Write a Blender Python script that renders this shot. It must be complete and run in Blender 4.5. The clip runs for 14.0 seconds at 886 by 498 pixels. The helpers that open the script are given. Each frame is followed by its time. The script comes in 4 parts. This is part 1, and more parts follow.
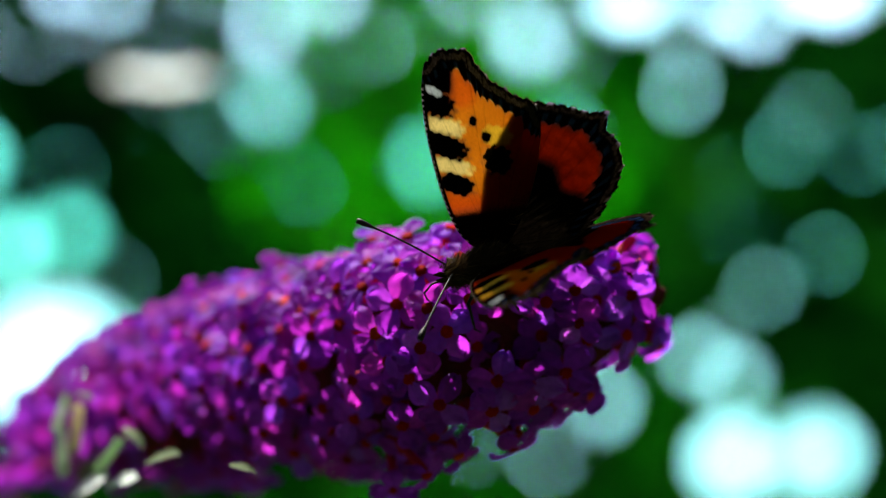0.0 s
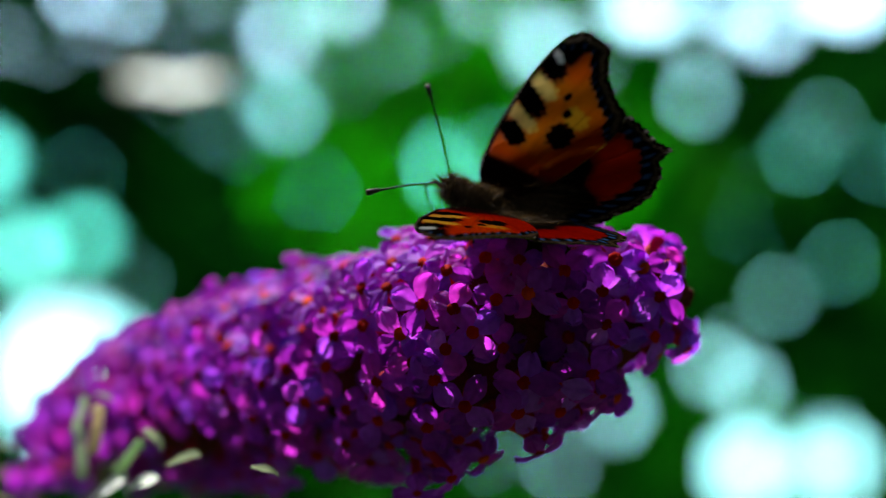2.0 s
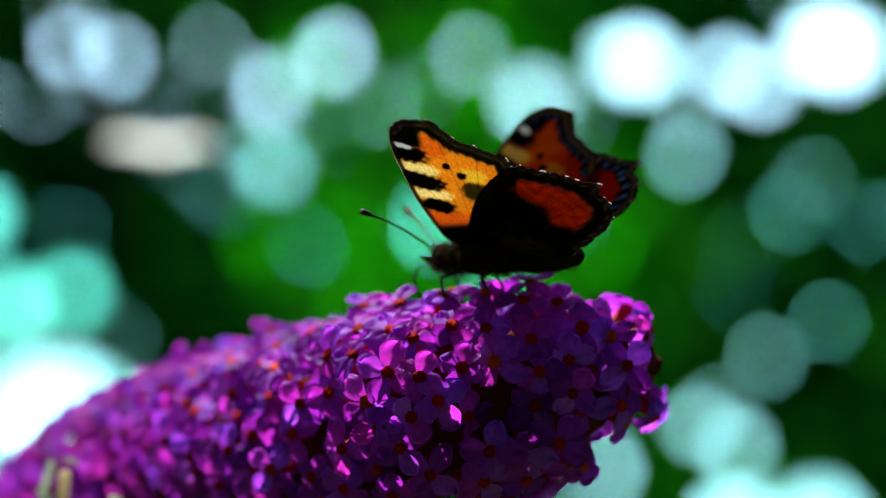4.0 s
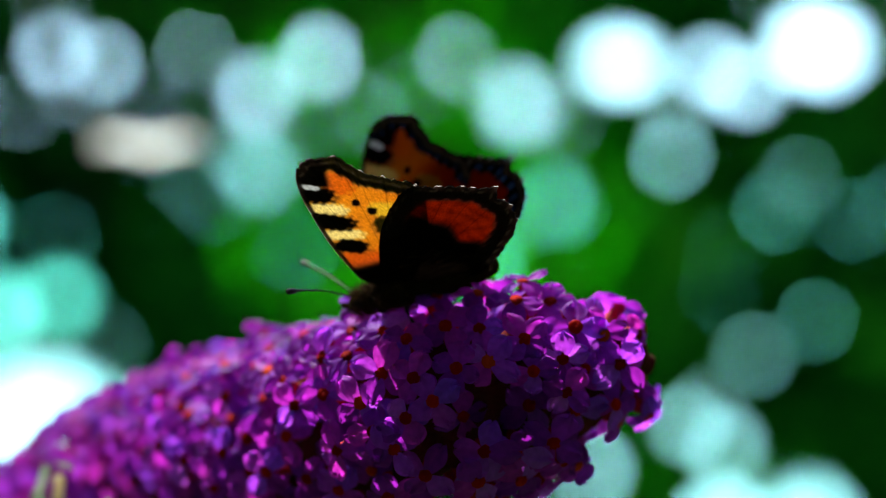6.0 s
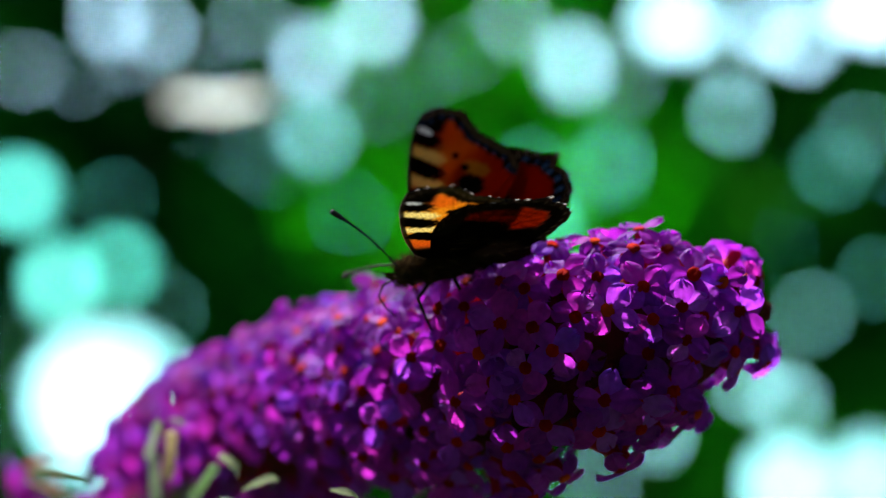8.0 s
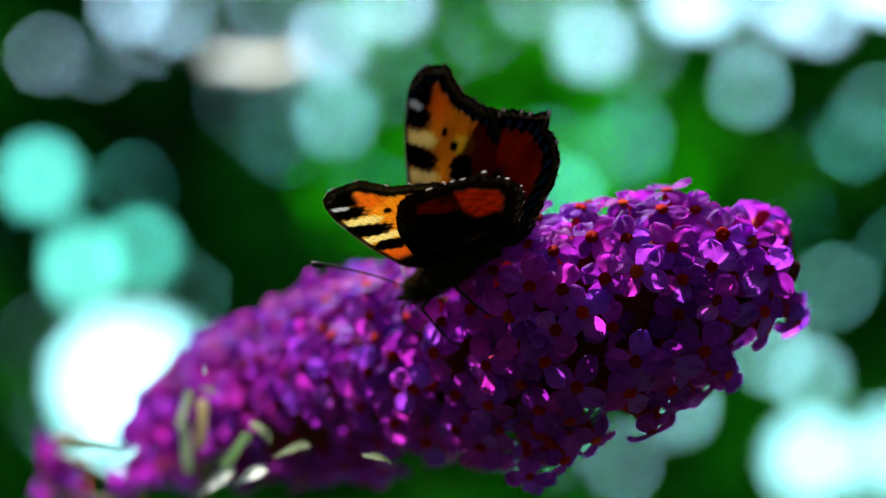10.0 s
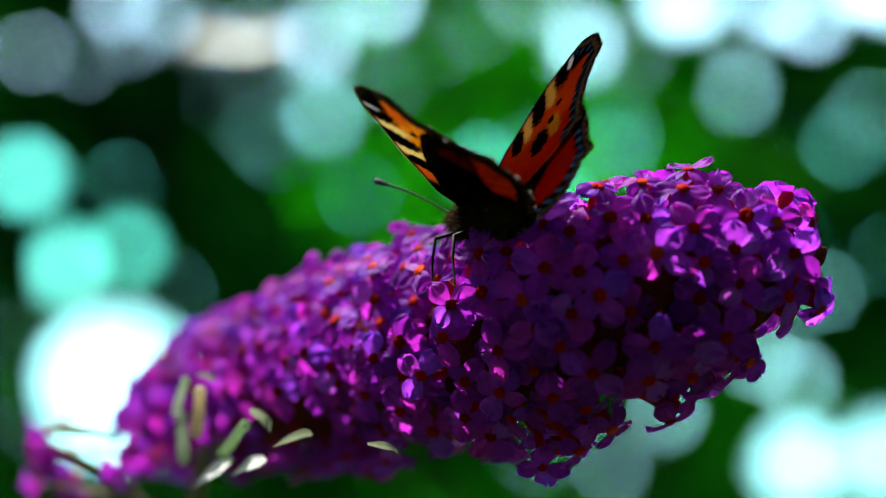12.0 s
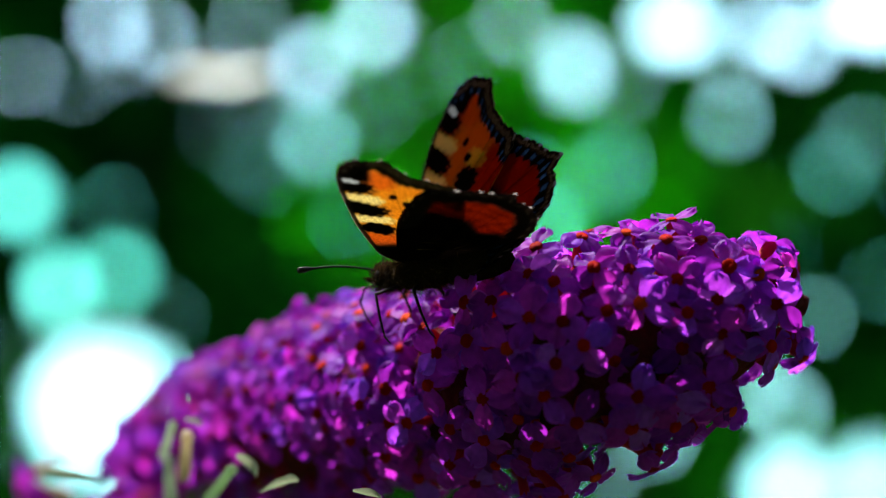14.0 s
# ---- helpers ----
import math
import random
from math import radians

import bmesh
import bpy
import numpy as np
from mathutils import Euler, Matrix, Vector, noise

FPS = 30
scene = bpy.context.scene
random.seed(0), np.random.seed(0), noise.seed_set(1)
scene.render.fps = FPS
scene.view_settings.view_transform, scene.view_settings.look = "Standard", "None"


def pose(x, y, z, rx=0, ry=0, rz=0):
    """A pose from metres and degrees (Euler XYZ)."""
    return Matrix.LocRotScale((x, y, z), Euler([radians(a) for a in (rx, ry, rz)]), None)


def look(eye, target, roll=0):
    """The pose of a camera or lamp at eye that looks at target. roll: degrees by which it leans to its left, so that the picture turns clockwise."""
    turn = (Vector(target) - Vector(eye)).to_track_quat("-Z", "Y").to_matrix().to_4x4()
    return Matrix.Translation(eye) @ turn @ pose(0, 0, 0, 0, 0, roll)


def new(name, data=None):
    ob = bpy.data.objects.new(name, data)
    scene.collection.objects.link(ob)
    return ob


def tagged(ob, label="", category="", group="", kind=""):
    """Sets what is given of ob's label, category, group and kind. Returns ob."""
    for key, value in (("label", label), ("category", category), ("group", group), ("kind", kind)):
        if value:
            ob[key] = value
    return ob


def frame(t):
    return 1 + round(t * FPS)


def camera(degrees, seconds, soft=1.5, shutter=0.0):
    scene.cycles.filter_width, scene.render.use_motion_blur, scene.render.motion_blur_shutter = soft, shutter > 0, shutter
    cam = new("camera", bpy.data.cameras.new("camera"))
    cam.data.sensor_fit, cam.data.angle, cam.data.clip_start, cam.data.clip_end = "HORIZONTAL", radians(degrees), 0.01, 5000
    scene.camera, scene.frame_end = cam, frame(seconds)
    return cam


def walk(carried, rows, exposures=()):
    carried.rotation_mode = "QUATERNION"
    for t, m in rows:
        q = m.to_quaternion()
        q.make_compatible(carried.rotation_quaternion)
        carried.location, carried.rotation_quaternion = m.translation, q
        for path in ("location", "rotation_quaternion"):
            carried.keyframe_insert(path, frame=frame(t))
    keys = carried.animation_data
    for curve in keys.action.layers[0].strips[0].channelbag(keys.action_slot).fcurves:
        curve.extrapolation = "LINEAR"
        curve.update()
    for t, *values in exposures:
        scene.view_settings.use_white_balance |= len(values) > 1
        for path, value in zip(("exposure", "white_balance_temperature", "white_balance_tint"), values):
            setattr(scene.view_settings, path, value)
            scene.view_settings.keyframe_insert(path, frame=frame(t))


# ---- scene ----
# ---- camera and its walk ----
cam = camera(20, 14.0, soft=1.1)
cam.data.dof.use_dof = True
cam.data.dof.focus_distance = 0.304
cam.data.dof.aperture_fstop = 9.4
walk(cam, [
    (0, pose(0.00352, -0.32533, 1.25170, 89.498, -0.183, 0.051)),
    (0.5, pose(0.00290, -0.32547, 1.25115, 88.982, -0.270, 0.283)),
    (1, pose(0.00458, -0.32812, 1.25105, 89.202, -0.314, 0.096)),
    (1.5, pose(0.00375, -0.32598, 1.25159, 89.795, -0.381, 0.253)),
    (2, pose(0.00199, -0.32123, 1.25074, 89.658, -0.423, 0.360)),
    (2.5, pose(0.00202, -0.31746, 1.24981, 89.654, -0.349, 0.705)),
    (3, pose(0.00612, -0.32001, 1.25143, 90.058, -0.371, 0.569)),
    (3.5, pose(0.00595, -0.32088, 1.25200, 90.549, -0.599, 0.261)),
    (4, pose(0.00491, -0.32016, 1.25213, 90.947, -0.733, 0.141)),
    (4.2, pose(0.00570, -0.32131, 1.25299, 91.015, -0.745, -0.049)),
    (6.3, pose(0.00329, -0.32018, 1.25175, 91.021, -0.025, -0.013)),
    (6.5, pose(0.00103, -0.31781, 1.25228, 90.938, 0.126, 0.314)),
    (7, pose(0.00112, -0.31861, 1.25253, 90.573, -0.036, 0.541)),
    (7.5, pose(0.00027, -0.31853, 1.25261, 90.379, 0.237, 0.824)),
    (8, pose(-0.00360, -0.31912, 1.25027, 90.175, 0.651, 1.078)),
    (8.5, pose(-0.00754, -0.31815, 1.25064, 89.847, 0.889, 1.436)),
    (8.7, pose(-0.00462, -0.32097, 1.25051, 89.702, 1.184, 1.312)),
    (10.8, pose(-0.00469, -0.31588, 1.24769, 89.727, 1.514, 1.570)),
    (11, pose(-0.00660, -0.31455, 1.24835, 89.792, 1.293, 1.529)),
    (11.5, pose(-0.01020, -0.31183, 1.24614, 90.027, 1.141, 1.513)),
    (12, pose(-0.00807, -0.30626, 1.24557, 89.787, 1.062, 1.220)),
    (12.5, pose(-0.00575, -0.30359, 1.24665, 89.711, 0.848, 1.115)),
    (13, pose(-0.00903, -0.30352, 1.24756, 89.772, 0.501, 1.026)),
    (13.5, pose(-0.01072, -0.30516, 1.24895, 90.040, 0.659, 1.056)),
    (14, pose(-0.00718, -0.30889, 1.24864, 90.316, 0.838, 1.038)),
], exposures=[(0, 1.1), (14, 1.1)])

Z0 = 1.25                      # height of the flower head over the ground
MM = 0.001

# ---- world, sun ----
SUN_TO = Vector((-0.33, 0.55, 0.87)).normalized()     # towards the sun
world = bpy.data.worlds.new("world")
scene.world = world
world.use_nodes = True
wn = world.node_tree.nodes
sky = wn.new("ShaderNodeTexSky")
sky.sky_type = "NISHITA"
sky.sun_disc = False
sky.sun_elevation = math.asin(SUN_TO.z)
sky.sun_rotation = math.atan2(SUN_TO.x, SUN_TO.y)
sky.dust_density = 2.0
wn["Background"].inputs["Strength"].default_value = 0.14
world.node_tree.links.new(sky.outputs["Color"], wn["Background"].inputs["Color"])
sun = new("sun", bpy.data.lights.new("sun", "SUN"))
sun.data.energy, sun.data.angle, sun.data.color = 5.5, radians(0.53), (1.0, 0.95, 0.86)
sun.matrix_world = look(Vector((0, 0, Z0)) + SUN_TO * 8, (0, 0, Z0))


# ---- materials ----
def ramp(nt, fac, stops):
    node = nt.nodes.new("ShaderNodeValToRGB")
    el = node.color_ramp.elements
    while len(el) < len(stops):
        el.new(0.5)
    for e, (p, c) in zip(el, stops):
        e.position, e.color = p, (*c, 1)
    nt.links.new(fac, node.inputs["Fac"])
    return node.outputs["Color"]


def noise_tex(nt, scale, detail=4, rough=0.55):
    tc = nt.nodes.new("ShaderNodeTexCoord")
    n = nt.nodes.new("ShaderNodeTexNoise")
    n.inputs["Scale"].default_value, n.inputs["Detail"].default_value = scale, detail
    n.inputs["Roughness"].default_value = rough
    nt.links.new(tc.outputs["Object"], n.inputs["Vector"])
    return n.outputs["Fac"]


def mix_col(nt, fac, a, b, mode="MIX"):
    m = nt.nodes.new("ShaderNodeMix")
    m.data_type, m.blend_type = "RGBA", mode
    for sock, v in ((m.inputs[0], fac), (m.inputs[6], a), (m.inputs[7], b)):
        if isinstance(v, (int, float)):
            sock.default_value = v
        elif isinstance(v, tuple):
            sock.default_value = (*v, 1)
        else:
            nt.links.new(v, sock)
    return m.outputs[2]


def material(name, colour, rough=0.6, through_light=0.0, bump=None, spec=0.3, through_colour=None):
    """colour: a function of the node tree that gives a colour socket; no gloss at all where spec is 0."""
    m = bpy.data.materials.new(name)
    m.use_nodes = True
    nt = m.node_tree
    c = colour(nt)
    if spec:
        b = nt.nodes["Principled BSDF"]
        nt.links.new(c, b.inputs["Base Color"])
        b.inputs["Roughness"].default_value = rough
        b.inputs["Specular IOR Level"].default_value = spec
    else:
        b = nt.nodes.new("ShaderNodeBsdfDiffuse")
        nt.links.new(c, b.inputs["Color"])
        b.inputs["Roughness"].default_value = rough
        nt.links.new(b.outputs[0], nt.nodes["Material Output"].inputs["Surface"])
    if bump:
        n = nt.nodes.new("ShaderNodeBump")
        n.inputs["Strength"].default_value, n.inputs["Distance"].default_value = bump[1], bump[2]
        nt.links.new(noise_tex(nt, bump[0], 3), n.inputs["Height"])
        nt.links.new(n.outputs["Normal"], b.inputs["Normal"])
    if through_light:
        t = nt.nodes.new("ShaderNodeBsdfTranslucent")
        nt.links.new(through_colour(nt, c) if through_colour else c, t.inputs["Color"])
        mx = nt.nodes.new("ShaderNodeMixShader")
        mx.inputs[0].default_value = through_light
        nt.links.new(b.outputs[0], mx.inputs[1])
        nt.links.new(t.outputs[0], mx.inputs[2])
        nt.links.new(mx.outputs[0], nt.nodes["Material Output"].inputs["Surface"])
    return m


def by_object(nt, stops):
    info = nt.nodes.new("ShaderNodeObjectInfo")
    return ramp(nt, info.outputs["Random"], stops)


def by_island(nt, stops):
    g = nt.nodes.new("ShaderNodeNewGeometry")
    return ramp(nt, g.outputs["Random Per Island"], stops)


def gamma(power):
    def node(nt, c):
        g = nt.nodes.new("ShaderNodeGamma")
        g.inputs["Gamma"].default_value = power
        nt.links.new(c, g.inputs["Color"])
        return g.outputs["Color"]
    return node


def wing_glow(nt, c):
    """Light that passes the wing: strong through the bright scales, none through the black ones."""
    sep = nt.nodes.new("ShaderNodeSeparateColor")
    nt.links.new(c, sep.inputs[0])
    dense = ramp(nt, sep.outputs[0], [(0.02, (0.01, 0.01, 0.01)), (0.065, (1, 1, 1))])
    return mix_col(nt, 1.0, gamma(0.30)(nt, c), dense, "MULTIPLY")


def tint(colour):
    return lambda nt, c: mix_col(nt, 1.0, c, colour, "MULTIPLY")


def petal_colour(nt):
    c = by_object(nt, [(0.0, (0.20, 0.014, 0.36)), (0.3, (0.28, 0.026, 0.62)), (0.6, (0.50, 0.036, 0.62)), (0.85, (0.27, 0.070, 0.86)), (1.0, (0.50, 0.13, 0.84))])
    n = ramp(nt, noise_tex(nt, 900, 5), [(0.3, (0.72, 0.72, 0.8)), (0.7, (1.15, 1.1, 1.1))])
    return mix_col(nt, 1.0, c, n, "MULTIPLY")


PETAL = material("petal", petal_colour, 0.5, 0.64, (1500, 0.35, 0.0004), 0.08, tint((1.28, 0.72, 0.90)))
TUBE = material("corolla_tube", lambda nt: mix_col(nt, noise_tex(nt, 700), (0.42, 0.010, 0.06), (0.58, 0.018, 0.03)), 0.6, 0.45, None, 0.1)
EYE = material("floret_eye", lambda nt: by_object(nt, [(0, (0.20, 0.004, 0.004)), (0.8, (0.46, 0.010, 0.005)), (1, (0.70, 0.06, 0.01))]), 0.7, 0.35, None, 0.03)
STEM = material("stem", lambda nt: mix_col(nt, noise_tex(nt, 500), (0.10, 0.09, 0.04), (0.20, 0.17, 0.10)), 0.7, 0.0, (900, 0.5, 0.0004))
CALYX = material("calyx", lambda nt: by_object(nt, [(0, (0.34, 0.46, 0.28)), (0.5, (0.62, 0.66, 0.60)), (1, (0.58, 0.46, 0.26))]), 0.7, 0.7)
# near-black red that stands for the shaded depth between the florets
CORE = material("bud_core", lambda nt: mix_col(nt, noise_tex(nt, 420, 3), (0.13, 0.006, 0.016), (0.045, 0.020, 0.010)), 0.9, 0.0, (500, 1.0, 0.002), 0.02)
FELT = material("felted_leaf", lambda nt: mix_col(nt, noise_tex(nt, 400), (0.72, 0.80, 0.76), (0.82, 0.88, 0.84)), 0.8, 0.6)
LEAF_NEAR = material("near_leaf", lambda nt: mix_col(nt, noise_tex(nt, 300), (0.16, 0.20, 0.10), (0.38, 0.42, 0.30)), 0.6, 0.4, (700, 0.4, 0.0005))


def dappled_leaf_colour(nt):
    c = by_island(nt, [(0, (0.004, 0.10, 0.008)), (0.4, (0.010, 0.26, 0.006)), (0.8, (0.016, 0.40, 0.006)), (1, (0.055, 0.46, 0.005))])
    # sunlit and shaded patches of the foliage, painted into the leaf colour
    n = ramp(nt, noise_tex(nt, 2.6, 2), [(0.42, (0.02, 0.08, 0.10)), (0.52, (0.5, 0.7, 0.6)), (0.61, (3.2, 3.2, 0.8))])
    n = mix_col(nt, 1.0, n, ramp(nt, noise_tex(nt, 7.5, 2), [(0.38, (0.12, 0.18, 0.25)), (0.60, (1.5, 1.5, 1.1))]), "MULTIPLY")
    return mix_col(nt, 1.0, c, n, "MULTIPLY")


HEDGE = material("dappled_leaf", dappled_leaf_colour, 0.6, 0.6, None, 0)
# darker copy of the hedge leaf: shade and near-black patches set in its colour
def shaded_leaf_colour(nt):
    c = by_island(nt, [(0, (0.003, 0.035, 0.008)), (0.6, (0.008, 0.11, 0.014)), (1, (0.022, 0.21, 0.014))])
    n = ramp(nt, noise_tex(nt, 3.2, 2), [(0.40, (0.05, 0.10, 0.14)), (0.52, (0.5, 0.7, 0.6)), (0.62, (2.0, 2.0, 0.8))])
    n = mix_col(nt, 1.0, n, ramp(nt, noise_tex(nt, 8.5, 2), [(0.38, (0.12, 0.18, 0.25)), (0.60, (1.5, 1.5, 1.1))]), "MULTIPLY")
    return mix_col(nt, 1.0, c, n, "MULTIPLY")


SHADED_HEDGE = material("shaded_leaf", shaded_leaf_colour, 0.6, 0.5, None, 0)
CANOPY = material("tree_leaf", lambda nt: by_island(nt, [(0, (0.02, 0.05, 0.015)), (1, (0.05, 0.10, 0.03))]), 0.6, 0.25)
BARK = material("bark", lambda nt: mix_col(nt, noise_tex(nt, 30), (0.05, 0.035, 0.025), (0.13, 0.10, 0.07)), 0.85, 0.0, (60, 0.6, 0.01))
GRASS = material("lawn", lambda nt: mix_col(nt, noise_tex(nt, 9, 6), (0.03, 0.07, 0.02), (0.07, 0.12, 0.03)), 0.9, 0.0, (120, 0.8, 0.02))

FAR = bpy.data.materials.new("sky_glow")
FAR.use_nodes = True
fn = FAR.node_tree
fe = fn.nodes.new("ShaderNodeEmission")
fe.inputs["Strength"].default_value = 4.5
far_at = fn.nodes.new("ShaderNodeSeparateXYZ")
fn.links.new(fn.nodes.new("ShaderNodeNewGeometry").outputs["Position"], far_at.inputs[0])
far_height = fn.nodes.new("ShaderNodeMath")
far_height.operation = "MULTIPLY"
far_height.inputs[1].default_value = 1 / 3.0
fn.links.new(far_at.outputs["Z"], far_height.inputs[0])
# glow coloured by height: pale low down, teal for sunlit leaf glints, sky-blue above
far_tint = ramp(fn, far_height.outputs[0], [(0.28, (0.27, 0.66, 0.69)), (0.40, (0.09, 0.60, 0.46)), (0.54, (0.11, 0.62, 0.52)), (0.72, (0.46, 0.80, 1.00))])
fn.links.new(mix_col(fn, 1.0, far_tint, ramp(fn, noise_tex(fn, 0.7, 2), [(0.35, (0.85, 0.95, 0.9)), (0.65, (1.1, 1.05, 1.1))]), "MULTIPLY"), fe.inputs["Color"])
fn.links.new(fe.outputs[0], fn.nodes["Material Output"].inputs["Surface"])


# ---- mesh helpers ----
def mesh_of(name, verts, faces, mat, smooth=True):
    me = bpy.data.meshes.new(name)
    me.from_pydata([tuple(v) for v in verts], [], [tuple(int(i) for i in f) for f in faces])
    me.materials.append(mat)
    if smooth:
        me.polygons.foreach_set("use_smooth", [True] * len(me.polygons))
    me.update()
    return me


def placed(name, me, parent=None, m=None, label=""):
    ob = new(name, me)
    ob.parent = parent
    if m is not None:
        ob.matrix_basis = m
    if label:
        ob["label"] = label
    return ob


def tube_data(points, radii, sides=8, start=0):
    """Rings of a tube along points, with closed ends."""
    pts = [Vector(p) for p in points]
    verts, faces = [], []
    side = None
    for i, p in enumerate(pts):
        d = (pts[min(i + 1, len(pts) - 1)] - pts[max(i - 1, 0)]).normalized()
        if side is None:
            side = d.orthogonal().normalized()
        side = (side - d * side.dot(d)).normalized()
        up = d.cross(side)
        for k in range(sides):
            a = 2 * math.pi * k / sides
            verts.append(p + (side * math.cos(a) + up * math.sin(a)) * radii[i])
    for i in range(len(pts) - 1):
        for k in range(sides):
            a, b = i * sides + k, i * sides + (k + 1) % sides
            faces.append((start + a, start + b, start + b + sides, start + a + sides))
    faces.append(tuple(start + k for k in reversed(range(sides))))
    faces.append(tuple(start + (len(pts) - 1) * sides + k for k in range(sides)))
    return verts, faces


def tube(name, points, radii, mat, sides=8):
    return mesh_of(name, *tube_data(points, radii, sides), mat)


def frame_to(p, normal, spin=0.0, up=Vector((0, 0, 1))):
    """Pose at p whose z axis points along normal."""
    z = Vector(normal).normalized()
    x = up.cross(z)
    x = x.normalized() if x.length > 1e-4 else Vector((1, 0, 0))
    m = Matrix((x, z.cross(x), z)).transposed().to_4x4()
    return Matrix.Translation(p) @ m @ Matrix.Rotation(spin, 4, "Z")


# ---- setting ----
def ground():
    verts, faces, n = [], [], 40
    for i in range(n + 1):
        for j in range(n + 1):
            x, y = [(abs(v) ** 3 * (1 if v > 0 else -1)) * 400 for v in (2 * i / n - 1, 2 * j / n - 1)]
            verts.append((x, y, 0.04 * noise.noise(Vector((x * 0.3, y * 0.3, 0)))))
    for i in range(n):
        for j in range(n):
            a = i * (n + 1) + j
            faces.append((a, a + n + 1, a + n + 2, a + 1))
    tagged(placed("ground", mesh_of("ground", verts, faces, GRASS)), "green garden lawn beyond and under the shrubs", "lawn", kind="structure")


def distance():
    # added glowing sheet, just large enough to brighten the gaps in the foliage
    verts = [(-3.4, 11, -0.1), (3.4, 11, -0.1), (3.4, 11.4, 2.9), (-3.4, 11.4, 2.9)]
    tagged(placed("backdrop", mesh_of("backdrop", verts, [(0, 1, 2, 3)], FAR, False)), "glowing sheet standing in for bright sky and distance behind the foliage", "sky", kind="structure")


ground()
distance()


# ---- foliage behind and around ----
# openings in the foliage: across, up (from the flower's height), half width, half height, on a plane 2.6 m behind the flower
OPENINGS = [
    (-0.442, 0.280, 0.010, 0.010), (-0.388, 0.266, 0.009, 0.009), (-0.418, 0.239, 0.005, 0.005), (-0.208, 0.233, 0.012, 0.014),
    (-0.207, 0.142, 0.012, 0.012), (-0.132, 0.274, 0.012, 0.012), (-0.506, -0.024, 0.014, 0.025), (-0.435, -0.006, 0.014, 0.013),
    (-0.448, -0.165, 0.072, 0.068), (-0.013, 0.077, 0.016, 0.016), (0.099, 0.223, 0.017, 0.018), (0.216, 0.270, 0.029, 0.017),
    (0.321, 0.263, 0.013, 0.012), (0.361, 0.245, 0.012, 0.012), (0.275, 0.161, 0.009, 0.009), (0.445, 0.290, 0.041, 0.024),
    (0.297, -0.152, 0.009, 0.009), (0.338, -0.176, 0.011, 0.011), (0.183, -0.204, 0.013, 0.013), (0.337, -0.269, 0.030, 0.026),
    (0.432, -0.264, 0.032, 0.028), (0.137, 0.106, 0.015, 0.015), (-0.552, 0.080, 0.016, 0.018), (0.065, 0.040, 0.013, 0.013),
    (0.034, -0.256, 0.007, 0.007), (0.121, -0.268, 0.006, 0.006), (0.081, -0.231, 0.004, 0.004)
]
PINHOLES = [
    (-0.164, 0.050, 0.0052), (-0.437, 0.071, 0.0052), (-0.377, -0.056, 0.0044), (0.397, 0.100, 0.0050), (0.485, 0.087, 0.0037),
    (0.329, 0.007, 0.0030), (0.372, -0.071, 0.0062), (0.444, -0.031, 0.0046), (0.045, 0.099, 0.0052), (-0.541, 0.224, 0.0052),
    (0.316, -0.124, 0.0045), (-0.296, -0.009, 0.0022), (-0.022, 0.236, 0.0037), (-0.127, 0.177, 0.0052), (-0.079, 0.215, 0.0044),
    (0.025, 0.278, 0.0052), (-0.277, 0.285, 0.0045), (-0.338, 0.233, 0.0038), (-0.106, 0.253, 0.0037), (0.282, 0.217, 0.0052),
    (0.157, 0.206, 0.0044), (-0.181, 0.188, 0.0037), (-0.481, 0.213, 0.0032), (-0.300, 0.110, 0.0026)
]


def loose_gaps():
    """Small chance openings between the leaves."""
    rng = np.random.default_rng(17)
    gaps = []
    while len(gaps) < 62:
        x, z = rng.uniform(-0.62, 0.62), rng.uniform(-0.36, 0.38)
        if rng.uniform() < 0.10 + 0.6 * (z > 0.05) and noise.noise(Vector((x * 5, z * 5, 3.0))) > -0.05:
            r = rng.uniform(0.0008, 0.0036)
            gaps.append((x, z, r, r * rng.uniform(0.6, 1.5)))
    return gaps


LOOSE = loose_gaps()


def in_opening(x, y, z):
    k = (2.6 + 0.32) / (y + 0.32)
    X, Z = x * k, (z - Z0) * k
    hit = np.zeros(len(x), bool)
    for gx, gz, rx, rz in OPENINGS + [(a, b, r, r) for a, b, r in PINHOLES] + LOOSE:
        hit |= ((X - gx) / rx) ** 2 + ((Z - gz) / rz) ** 2 < 1
    return hit


LEAF_FACES = np.array([(0, 4, 1), (0, 2, 4), (1, 4, 5), (4, 2, 6), (5, 4, 3), (4, 6, 3)])


def leaf_mass(rng, centres, length, width, droop=0.5):
    """Folded, pointed leaves at the centres, turned at random: vertices and triangles."""
    n = len(centres)
    d = rng.normal(size=(n, 3))
    d[:, 2] -= droop
    d /= np.linalg.norm(d, axis=1)[:, None]
    s = np.cross(d, rng.normal(size=(n, 3)))
    s /= np.linalg.norm(s, axis=1)[:, None]
    up = np.cross(d, s)
    L = (length * rng.uniform(0.7, 1.3, n))[:, None]
    w = (width * rng.uniform(0.7, 1.3, n))[:, None]
    V = np.stack([centres - d * L * 0.5, centres - s * w * 0.5 + up * w * 0.15 - d * L * 0.08, centres + s * w * 0.5 + up * w * 0.15 - d * L * 0.08,
                  centres + d * L * 0.5 - up * w * 0.3, centres - up * w * 0.05, centres - s * w * 0.3 + d * L * 0.24, centres + s * w * 0.3 + d * L * 0.24], axis=1)
    return V.reshape(-1, 3), (LEAF_FACES[None] + 7 * np.arange(n)[:, None, None]).reshape(-1, 3)


